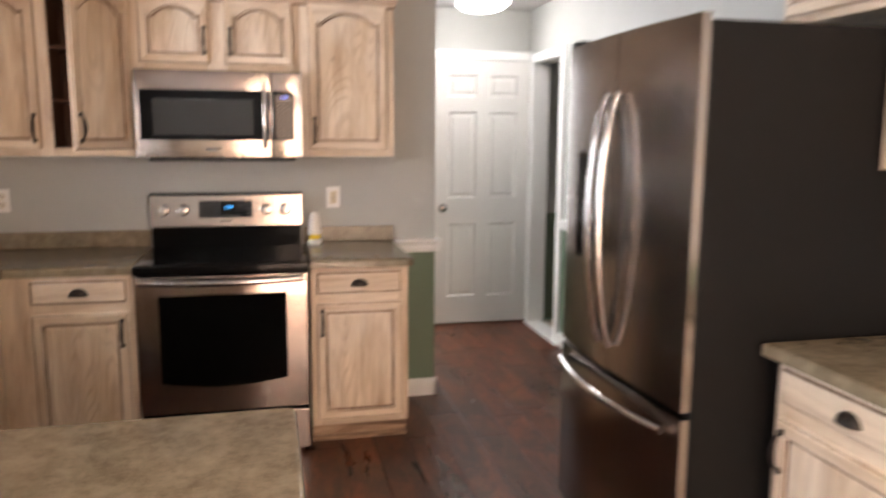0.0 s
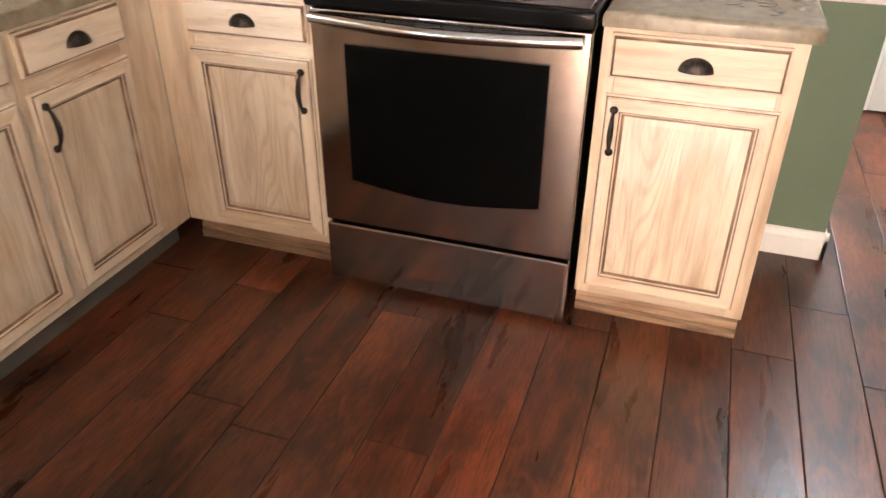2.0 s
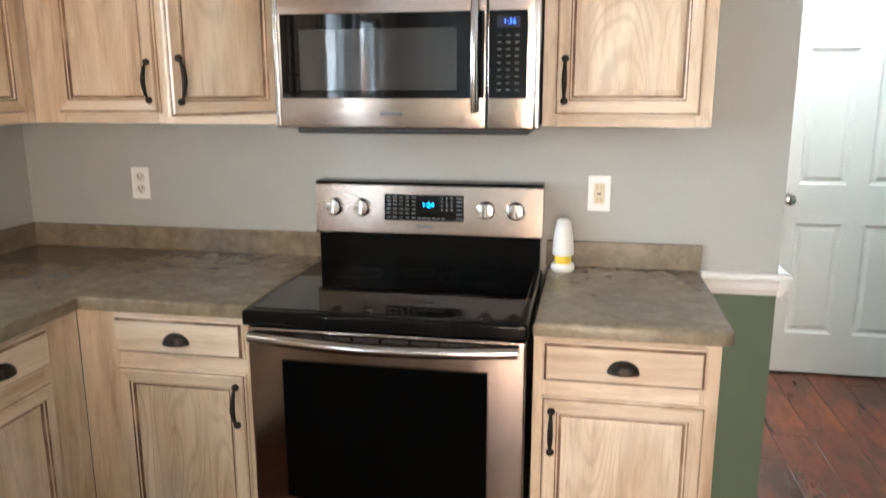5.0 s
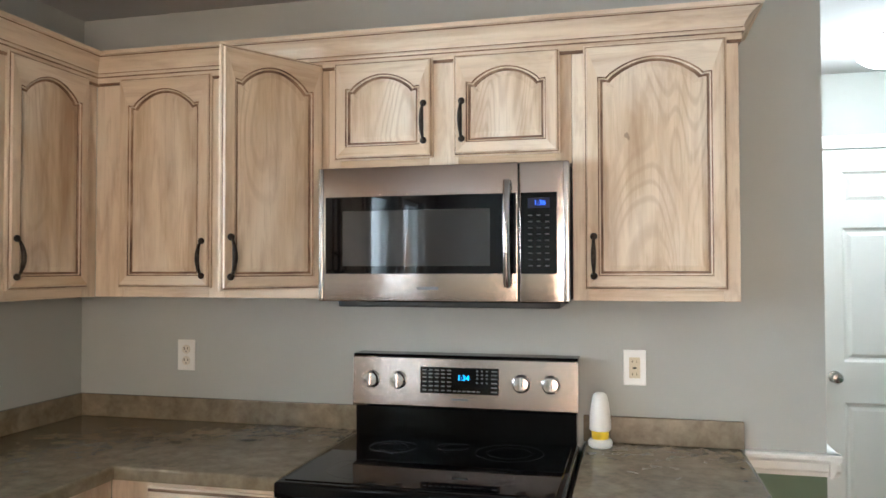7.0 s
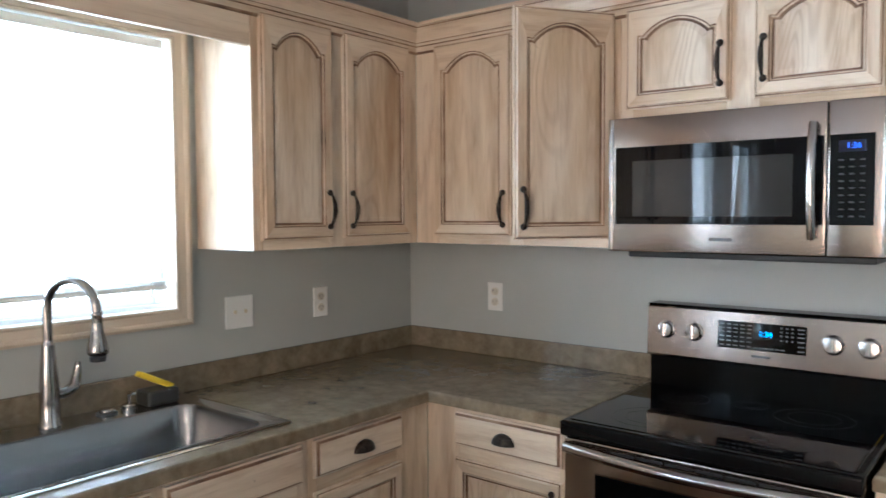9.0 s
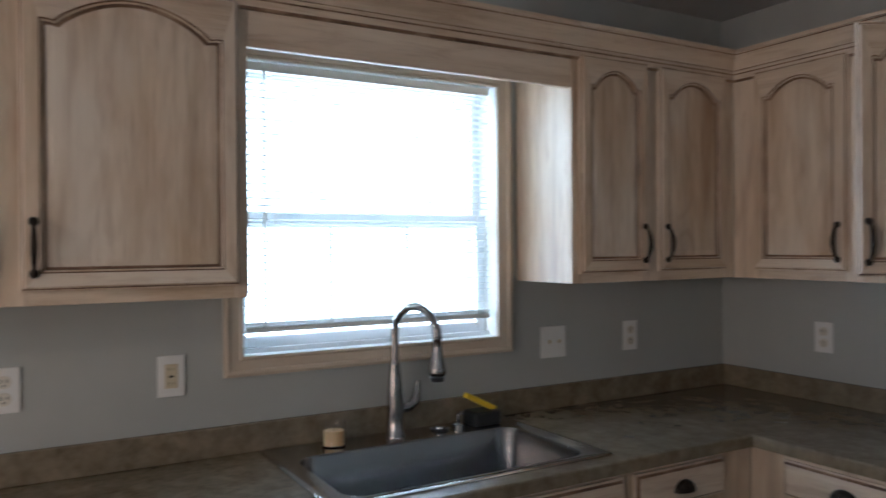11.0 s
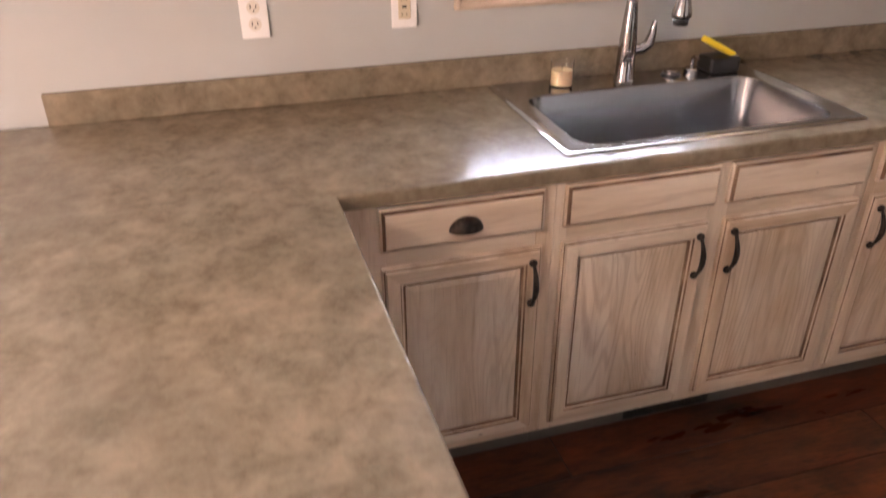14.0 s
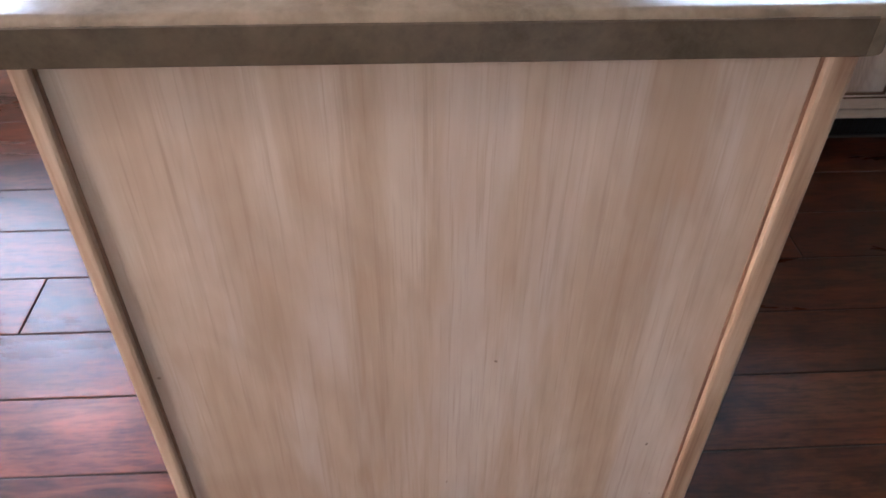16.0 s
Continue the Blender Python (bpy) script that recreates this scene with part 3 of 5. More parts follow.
def upper(m, w, doors, label, stiles, hollow=None, z0=UZ[0], rise=0.052, hz=1.515):
    rails = []
    for a, b in zip(stiles, stiles[1:]):
        rails += [(a[1], b[0], z0, z0 + 0.04), (a[1], b[0], 2.11, UZ[1])]
    c = cabinet(label, m, w, z0, UZ[1], UD, stiles, rails, WALLCAB, hollow, name="wall_cabinet")
    for a, b, h in doors:
        cab_door(c, a, b, z0 + 0.032, 2.128, -UD - 0.001, rise, h, hz)
    return c


x0 = 0.305
corner = upper(NORTH(x0), 0.857, [(0.098, 0.447, "right")], "cream glazed corner wall cabinet with one door ajar", [(0.0, 0.112), (0.434, 0.492), (0.82, 0.857)], hollow=(0.47, 0.845))
cab_door(corner, -0.348, 0.0, 1.418, 2.128, 0.0, 0.052, "left", 1.515, m=pose(0.830, -UD - 0.001, 0, 0, 0, 57))
upper(NORTH(1.163), 0.762, [(0.022, 0.343, "right"), (0.408, 0.728, "left")], "short cream glazed wall cabinet above the microwave", [(0.0, 0.04), (0.33, 0.42), (0.715, 0.762)], z0=1.788, rise=0.042, hz=1.928)
upper(NORTH(1.926), 0.46, [(0.034, 0.428, "left")], "tall cream glazed wall cabinet at the wall end", [(0.0, 0.045), (0.416, 0.46)], rise=0.052)
upper(WEST(-1.081), 0.776, [(0.026, 0.327, "right"), (0.380, 0.720, "left")], "cream glazed wall cabinet beside the window", [(0.0, 0.037), (0.317, 0.391), (0.708, 0.776)])
upper(WEST(-3.198), 1.07, [(0.030, 0.508, "right"), (0.566, 1.046, "left")], "wide cream glazed wall cabinet with two doors", [(0.0, 0.042), (0.496, 0.578), (1.034, 1.07)], rise=0.064)

tagged(part("valance", boxed(0.285, 0.3035, -2.128, -1.081, 2.018, 2.152, 0.002), WOOD_Y), "cream glazed wooden valance above the window", "valance")


def crown():
    """Crown moulding that runs along all the wall cabinets, mitred at the corner."""
    prof = [(0.0, 2.110), (0.006, 2.112), (0.009, 2.118), (0.009, 2.136), (0.014, 2.139), (0.017, 2.144), (0.014, 2.149), (0.013, 2.152),
            (0.018, 2.166), (0.028, 2.181), (0.043, 2.193), (0.050, 2.197), (0.052, 2.200), (0.061, 2.202), (0.062, 2.214), (-0.02, 2.214)]
    a, e = UD, 2.386
    bm = bmesh.new()
    rows = []
    for o, z in prof:
        rows.append([bm.verts.new(p) for p in ((e + o, -0.001, z), (e + o, -a - o, z), (a + o, -a - o, z), (a + o, -3.198 - o, z), (0.001, -3.198 - o, z))])
    for k, (p, q) in enumerate(zip(rows, rows[1:])):
        for j in range(4):
            bm.faces.new((p[j], p[j + 1], q[j + 1], q[j])).material_index = {0: 2, 1: 2, 3: 2, 6: 2, 11: 2}.get(k, 1 if j in (0, 2, 3) else 0)
    tagged(part("crown_moulding", bm, [WOOD_H, WOOD_Y, GLAZE]), "cream glazed crown moulding along the wall cabinets", "trim", kind="structure")


crown()


# ---- worktops ----
def slab(name, outer, hole, z0, z1, bev, label, corner_r=None):
    bm = bmesh.new()
    edges = []
    for loop in [outer] + ([hole] if hole else []):
        vs = [bm.verts.new((x, y, z1)) for x, y in loop]
        edges += [bm.edges.new((a, b)) for a, b in zip(vs, vs[1:] + vs[:1])]
    bmesh.ops.triangle_fill(bm, edges=edges, use_beauty=True)
    if sum(f.normal.z for f in bm.faces) < 0:
        bmesh.ops.reverse_faces(bm, faces=bm.faces)
    out = bmesh.ops.extrude_face_region(bm, geom=list(bm.faces))
    low = [v for v in out["geom"] if isinstance(v, bmesh.types.BMVert)]
    bmesh.ops.translate(bm, verts=low, vec=(0, 0, z0 - z1))
    inside = {tuple(round(c, 4) for c in p) for p in (hole or [])}
    rim = [e for e in bm.edges if all(abs(v.co.z - z1) < 1e-6 for v in e.verts) and any(abs(f.normal.z) < 0.5 for f in e.link_faces)
           and not all((round(v.co.x, 4), round(v.co.y, 4)) in inside for v in e.verts)]
    low_rim = [e for e in bm.edges if all(abs(v.co.z - z0) < 1e-6 for v in e.verts) and any(abs(f.normal.z) < 0.5 for f in e.link_faces)]
    bmesh.ops.bevel(bm, geom=rim, offset=bev, segments=6, profile=0.5, affect="EDGES")
    return smooth(tagged(part(name, bm, LAMINATE), label, "worktop"), 35)


def arc(cx, cy, r, a0, a1, n=6):
    return [(cx + r * math.cos(radians(a0 + (a1 - a0) * k / n)), cy + r * math.sin(radians(a0 + (a1 - a0) * k / n))) for k in range(n + 1)]


TOP = 0.914
PX, PN, PS = 1.800, -2.549, -3.36          # peninsula end and its two long edges
hole = [(0.115, -1.985), (0.555, -1.985), (0.555, -1.205), (0.115, -1.205)]
main = slab("worktop", [(0.001, -0.001), (0.001, PS + 0.0)] + [(0.03, PS)] + arc(PX - 0.02, PS + 0.02, 0.02, -90, 0) + arc(PX - 0.02, PN - 0.02, 0.02, 0, 90) +
            [(0.642, PN - 0.020), (0.642, -0.642), (1.160, -0.642), (1.160, -0.001)], hole, 0.876, TOP, 0.009, "olive-brown stone-look laminate worktop running round to a peninsula")
small = slab("worktop", [(1.936, -0.001), (1.936, -0.642)] + arc(2.43 - 0.03, -0.642 + 0.03, 0.03, -90, 0) + [(2.43, -0.001)], None, 0.876, TOP, 0.015, "olive-brown laminate worktop beside the range")
SPL = 0.999
part("backsplash", boxed(0.021, 1.160, -0.021, -0.001, TOP + 0.0005, SPL, 0.003, 2), LAMINATE, main)
part("backsplash", boxed(0.001, 0.021, -3.213, -0.001, TOP + 0.0005, SPL, 0.003, 2), LAMINATE, main)
part("backsplash", boxed(1.936, 2.43, -0.021, -0.001, TOP + 0.0005, SPL, 0.003, 2), LAMINATE, small)


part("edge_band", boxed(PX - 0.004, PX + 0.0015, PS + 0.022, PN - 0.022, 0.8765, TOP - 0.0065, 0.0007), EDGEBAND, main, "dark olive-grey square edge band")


def post_wood():
    m = Mat("tan_glazed_post_wood", (0.4, 0.29, 0.19), 0.5)
    n = m.noise(m.coords((40, 40, 3), 7.0), 1.0, 5, 0.6, 0.4)
    return m.colour(m.ramp(n, [(0.34, (0.24, 0.155, 0.09)), (0.52, (0.39, 0.285, 0.185)), (0.70, (0.53, 0.42, 0.30))])).bump(n, 0.12, 0.001).m


POSTWOOD = post_wood()


def peninsula():
    """Base of the peninsula with its wooden end panel and corner posts."""
    p = thing("peninsula_base", pose(0, 0, 0), "cream glazed wooden peninsula base with a plain end panel", "cabinet")
    xe, n, s = 1.779, -2.565, -3.214
    part("body", boxed(0.614, xe - 0.02, s + 0.004, n - 0.004, 0.0, 0.8755), WOOD_V, p)
    part("end_panel", boxed(xe - 0.0195, xe, s + 0.0195, n - 0.0275, 0.0, 0.875), PLYWASH, p, "whitewashed plywood end panel")
    for a, b in ((n - 0.0245, n), (s, s + 0.0165)):
        part("corner_post", boxed(xe - 0.03, xe + 0.008, a, b, 0.0, 0.875, 0.004, 2), POSTWOOD, p, "tan glazed wooden corner post")
        c0 = a - 0.003 if a > -3 else b
        part("glaze_line", boxed(xe - 0.012, xe + 0.0016, c0, c0 + 0.003, 0.0, 0.875), GLAZE, p, "dark brown glaze in the panel joint")


peninsula()


# ---- sink ----
def rrect(x0, x1, y0, y1, r, z, n=6):
    pts = []
    for cx, cy, a in ((x1 - r, y1 - r, 0), (x0 + r, y1 - r, 90), (x0 + r, y0 + r, 180), (x1 - r, y0 + r, 270)):
        pts += [(px, py, z) for px, py in arc(cx, cy, r, a, a + 90, n)]
    return pts


def sink():
    s = thing("kitchen_sink", pose(0, 0, TOP), "stainless steel drop-in single-bowl kitchen sink", "sink")
    X0, X1, Y0, Y1 = 0.030, 0.588, -2.026, -1.168
    x0, x1, y0, y1 = 0.155, 0.548, -1.965, -1.225
    bm = bmesh.new()
    outline(bm, [rrect(X0, X1, Y0, Y1, 0.012, 0.0005), rrect(X0, X1, Y0, Y1, 0.012, 0.004), rrect(X0 + 0.006, X1 - 0.006, Y0 + 0.006, Y1 - 0.006, 0.012, 0.007),
                 rrect(X0 + 0.016, X1 - 0.016, Y0 + 0.016, Y1 - 0.016, 0.014, 0.006), rrect(X0 + 0.022, X1 - 0.022, Y0 + 0.022, Y1 - 0.022, 0.016, 0.003), rrect(x0, x1, y0, y1, 0.06, 0.003)], [0] * 5, close=False)
    smooth(part("rim", bm, STEEL_RIM, s), 50)
    bm = bmesh.new()
    outline(bm, [rrect(x0, x1, y0, y1, 0.06, 0.003), rrect(x0 + 0.004, x1 - 0.004, y0 + 0.004, y1 - 0.004, 0.058, -0.004), rrect(x0 + 0.010, x1 - 0.010, y0 + 0.010, y1 - 0.010, 0.055, -0.15),
                 rrect(x0 + 0.02, x1 - 0.02, y0 + 0.02, y1 - 0.02, 0.05, -0.18), rrect(x0 + 0.05, x1 - 0.05, y0 + 0.05, y1 - 0.05, 0.04, -0.195)], [0] * 5)
    smooth(part("bowl", bm, STEEL_SINK, s), 70)
    bm = lathe(bmesh.new(), [(0.001, 0.002), (0.04, 0.002), (0.045, 0.0)], (0.35, -1.6, -0.195))
    part("drain", bm, NICKEL, s)


sink()


def faucet():
    f = thing("faucet", pose(0.088, -1.612, TOP + 0.003), "dark brushed nickel high-arc pull-down kitchen faucet", "faucet")
    bm = lathe(bmesh.new(), [(0.031, 0.0), (0.031, 0.006), (0.0275, 0.012), (0.027, 0.07), (0.0255, 0.12), (0.021, 0.18), (0.0165, 0.225), (0.0165, 0.231), (0.0135, 0.234), (0.0135, 0.24)], n=28)
    smooth(part("body", bm, FAUCET, f), 60)
    pts, rad = [], []
    R = 0.086
    for k in range(4):
        pts.append((0, 0, 0.235 + k * 0.025))
    for k in range(17):
        a = math.pi * (1 - k / 16 * 1.0)
        pts.append((R * 0.97 + R * 0.97 * math.cos(a), 0.33 * (R + R * math.cos(a)), 0.325 + R * math.sin(a)))
    smooth(part("spout", tube(bmesh.new(), pts, 0.0125, 16), FAUCET, f), 60)
    hx, hy = 2 * R * 0.97, 0.66 * R
    bm = lathe(bmesh.new(), [(0.0125, 0.0), (0.0145, -0.002), (0.0145, -0.012), (0.0132, -0.014), (0.0138, -0.035), (0.0175, -0.06), (0.0255, -0.092), (0.0275, -0.105), (0.0270, -0.112), (0.022, -0.118)], (hx, hy, 0.328), n=24)
    smooth(part("spray_head", bm, FAUCET, f), 60)
    bm = lathe(bmesh.new(), [(0.0215, 0), (0.020, -0.012), (0.01, -0.014)], (hx, hy, 0.206), n=20)
    part("nozzle", bm, BLACKPL, f, "black rubber nozzle")
    bm = tube(bmesh.new(), [(0, 0.012, 0.085), (0.004, 0.045, 0.088), (0.006, 0.066, 0.104), (0.006, 0.074, 0.135), (0.006, 0.078, 0.17)], [0.015, 0.0165, 0.0165, 0.012, 0.0065], 14)
    smooth(part("lever", bm, FAUCET, f), 60)


faucet()


def deck_caps():
    c = thing("air_gap_cap", pose(0.088, -1.452, TOP + 0.003), "round chrome cap on the sink deck", "sink cap", "sink deck caps")
    part("base", lathe(bmesh.new(), [(0.030, 0), (0.030, 0.005), (0.027, 0.007)], n=24), BLACKPL, c, "black base ring")
    smooth(part("cap", lathe(bmesh.new(), [(0.021, 0.007), (0.021, 0.014), (0.018, 0.017), (0.004, 0.018)], n=24), NICKEL, c), 40)
    d = thing("soap_dispenser", pose(0.088, -1.383, TOP + 0.003), "small chrome soap dispenser on the sink deck", "dispenser")
    smooth(part("collar", lathe(bmesh.new(), [(0.022, 0), (0.023, 0.014), (0.019, 0.018)], n=24), NICKEL, d), 40)
    smooth(part("pump", tube(bmesh.new(), [(0, 0, 0.015), (0, 0, 0.045), (0.004, 0, 0.05), (0.03, 0, 0.052)], [0.006, 0.006, 0.007, 0.005], 10), NICKEL, d), 60)


deck_caps()


def candle():
    c = thing("candle_jar", pose(0.085, -1.815, TOP + 0.004), "small cream candle in a clear glass jar", "candle")
    g = smooth(part("jar", lathe(bmesh.new(), [(0.030, 0), (0.033, 0.003), (0.034, 0.07), (0.0325, 0.07), (0.0315, 0.004), (0.001, 0.004)], n=28), GLASS, c), 50)
    g.visible_shadow = False
    smooth(part("wax", lathe(bmesh.new(), [(0.0305, 0.0045), (0.0308, 0.047), (0.02, 0.0455), (0.001, 0.0455)], n=24), WAX, c), 50)
    part("wick", tube(bmesh.new(), [(0, 0, 0.045), (0.001, 0, 0.06)], 0.0012, 6), SLOT, c)


candle()


def brush():
    b = thing("dish_brush", pose(0.085, -1.285, TOP + 0.003, 0, 0, 0), "yellow dish brush lying on a black sponge caddy", "brush")
    part("caddy", boxed(-0.04, 0.04, -0.055, 0.05, 0, 0.048, 0.012, 3), BLACKPL, b, "black sponge caddy")
    bm = boxed(-0.016, 0.016, -0.062, 0.062, 0.0, 0.018, 0.006, 3)
    part("scrubber", bm, YELLOW, b, "yellow scrubber", m=pose(0.0, -0.015, 0.066, -27, 0, 0))


brush()


# ---- kitchen window ----
def casing(name, x, a0, a1, z0, z1, w, d, mat, label, sill=True, rot=None):
    """A mitred, stepped frame round an opening on a wall; its back lies on the wall."""
    bm = bmesh.new()
    def ring(i, y):
        return [(a0 - w + i, -y, z0 - w + i), (a1 + w - i, -y, z0 - w + i), (a1 + w - i, -y, z1 + w - i), (a0 - w + i, -y, z1 + w - i)]
    outline(bm, [ring(0, 0.001), ring(0, d), ring(w * 0.16, d + 0.003), ring(w * 0.28, d), ring(w * 0.36, d - 0.005), ring(w * 0.8, d - 0.008), ring(w * 0.9, d - 0.004), ring(w, d - 0.006), ring(w, 0.001)], [0] * 8, close=False)
    return part(name, bm, mat, None, label, m=rot)


def kitchen_window():
    """Double-hung window in its lined opening."""
    w = thing("window_1", pose(0, 0, 0, 0, 0, 90), "white double-hung kitchen window with cream casing, daylight behind", "window", kind="structure")
    a0, a1, z0, z1 = WX0 + 0.012, WX1 - 0.012, WZ0 + 0.008, WZ1 - 0.008
    tr = casing("casing", 0, WX0 + 0.014, WX1 - 0.014, WZ0 + 0.008, WZ1 - 0.01, 0.056, 0.020, TANTRIM, "cream stepped window casing")
    tr.parent = w
    bm = bmesh.new()
    for r in ((WX0, a0, WZ0, WZ1), (a1, WX1, WZ0, WZ1), (a0, a1, WZ0, z0), (a0, a1, z1, WZ1)):
        box(bm, r[0], r[1], -0.012, 0.148, r[2], r[3])
    part("jamb", bm, WHITE, w, "white window lining")
    def sash(name, b0, b1, c0, c1, y, f, bars):
        bm = bmesh.new()
        for r in ((b0, b0 + f, c0, c1), (b1 - f, b1, c0, c1), (b0 + f, b1 - f, c0, c0 + f), (b0 + f, b1 - f, c1 - f, c1)):
            box(bm, r[0], r[1], y, y + 0.03, r[2], r[3], 0.003)
        s = part(name, bm, VINYL, w)
        n = 3 if bars else 0
        for k in range(1, n):
            xx = b0 + f + (b1 - b0 - 2 * f) * k / n
            part("glazing_bar", boxed(xx - 0.005, xx + 0.005, y + 0.008, y + 0.02, c0 + f, c1 - f), VINYL, s)
        g = part("pane", boxed(b0 + f - 0.004, b1 - f + 0.004, y + 0.013, y + 0.016, c0 + f - 0.004, c1 - f + 0.004), GLASS, s)
        g.visible_shadow = False
    mid = 1.595
    sash("upper_sash", a0, a1, mid - 0.02, z1, 0.105, 0.035, False)
    sash("lower_sash", a0, a1, z0 + 0.012, mid + 0.022, 0.070, 0.035, True)
    part("sill_track", boxed(a0, a1, 0.05, 0.14, z0, z0 + 0.014), VINYL, w)
    return w


kitchen_window()


def blind():
    """Aluminium mini blind hung inside the window opening, let down to just above the sill."""
    b = thing("window_blind", pose(0, 0, 0, 0, 0, 90), "white mini blind let down, slats open", "blind")
    a0, a1 = WX0 + 0.030, WX1 - 0.030
    part("head_rail", boxed(a0, a1, 0.012, 0.040, 2.035, 2.062, 0.002), PLATE, b)
    zs = [2.025 - 0.0215 * k for k in range(34)]
    me = None
    for z in zs:
        if me is None:
            bm = bmesh.new()
            rows = [[bm.verts.new((x, yy, zz)) for x in (a0, a1)] for yy, zz in ((-0.0125, -0.0012), (-0.006, 0.0006), (0.0, 0.0012), (0.006, 0.0006), (0.0125, -0.0012), (0.0125, -0.0016), (0.0, 0.0008), (-0.0125, -0.0016))]
            for p, q in zip(rows, rows[1:] + rows[:1]):
                bm.faces.new((p[0], p[1], q[1], q[0]))
            me = mesh_of(bm, "slat", SLAT)
        o = new("slat", me)
        o.parent, o.matrix_basis = b, pose(0, 0.026, z, -7)
    for k in range(4):
        o = new("slat", me)
        o.parent, o.matrix_basis = b, pose(0, 0.026, 1.2745 + 0.004 * k, -3 + k)
    part("bottom_rail", boxed(a0, a1, 0.013, 0.039, 1.257, 1.2725, 0.005, 3), PLATE, b, "cream plastic bottom rail")
    for x in (a0 + 0.09, (a0 + a1) / 2 - 0.12, (a0 + a1) / 2 + 0.14, a1 - 0.09):
        part("ladder_cord", tube(bmesh.new(), [(x, 0.0125, 1.265), (x, 0.0125, 2.04)], 0.0009, 5), CORD, b)
    part("wand", tube(bmesh.new(), [(a0 + 0.055, 0.004, 2.04), (a0 + 0.055, 0.003, 1.27)], 0.0045, 8), PLATE, b)
    part("pull_cord", tube(bmesh.new(), [(a1 - 0.06, 0.006, 2.04), (a1 - 0.062, 0.004, 1.27)], 0.0014, 5), CORD, b)
    part("tassel", lathe(bmesh.new(), [(0.002, 0.03), (0.006, 0.004), (0.005, 0.0)], (a1 - 0.062, 0.004, 1.238), n=10), PLATE, b)


blind()


def far_window(name, m, w, h, label, blinds):
    """A plain window that is only glimpsed or reflected."""
    o = thing(name, m, label, "window", kind="structure")
    bm = bmesh.new()
    f = 0.05
    for r in ((0, f, 0, h), (w - f, w, 0, h), (f, w - f, 0, f), (f, w - f, h - f, h), (f, w - f, h / 2 - 0.025, h / 2 + 0.025)):
        box(bm, r[0], r[1], 0.05, 0.09, r[2], r[3], 0.003)
    part("window_frame", bm, VINYL, o)
    g = part("pane", boxed(f, w - f, 0.068, 0.072, f, h - f), GLASS, o)
    g.visible_shadow = False
    bm = bmesh.new()
    for r in ((-0.07, 0, -0.07, h + 0.07), (w, w + 0.07, -0.07, h + 0.07), (0, w, -0.07, 0), (0, w, h, h + 0.07)):
        box(bm, r[0], r[1], -0.018, -0.001, r[2], r[3], 0.003)
    part("casing", bm, WHITE, o)
    if blinds:
        for k in range(int((h - 0.08) / 0.045)):
            part("blind_slat", boxed(0.01, w - 0.01, 0.02, 0.0206, 0.04 + k * 0.045, 0.064 + k * 0.045), SLAT, o, m=None)
    return o


far_window("window_2", pose(1.85, 1.62, 0.70), 1.05, 1.40, "bright hall window with white blinds", True)
far_window("window_3", pose(0, -5.84, 0.6, 0, 0, 90), 0.74, 1.55, "tall dining window", False)
far_window("window_4", pose(0, -4.86, 0.6, 0, 0, 90), 0.70, 1.55, "tall dining window", False)


def patio_door():
    """Two sliding glass leaves in a white frame, only caught in reflections."""
    o = thing("patio_door", pose(3.50, -6.48, 0.05, 0, 0, 180), "white sliding glass patio door, warm sunlight behind", "door", kind="structure")
    w, h, f = 1.70, 2.0, 0.06
    bm = bmesh.new()
    for r in ((-0.07, 0, 0, h + 0.07), (w, w + 0.07, 0, h + 0.07), (0, w, h, h + 0.07)):
        box(bm, r[0], r[1], -0.018, -0.001, r[2], r[3], 0.003)
    part("casing", bm, WHITE, o)
    for a, b, y in ((0.0, w / 2 + f / 2, 0.03), (w / 2 - f / 2, w, 0.07)):
        bm = bmesh.new()
        for r in ((a, a + f, 0, h), (b - f, b, 0, h), (a + f, b - f, 0, f + 0.03), (a + f, b - f, h - f, h)):
            box(bm, r[0], r[1], y, y + 0.035, r[2], r[3], 0.003)
        leaf = part("sliding_leaf", bm, VINYL, o)
        g = part("pane", boxed(a + f, b - f, y + 0.015, y + 0.019, f + 0.03, h - f), GLASS, leaf)
        g.visible_shadow = False


patio_door()


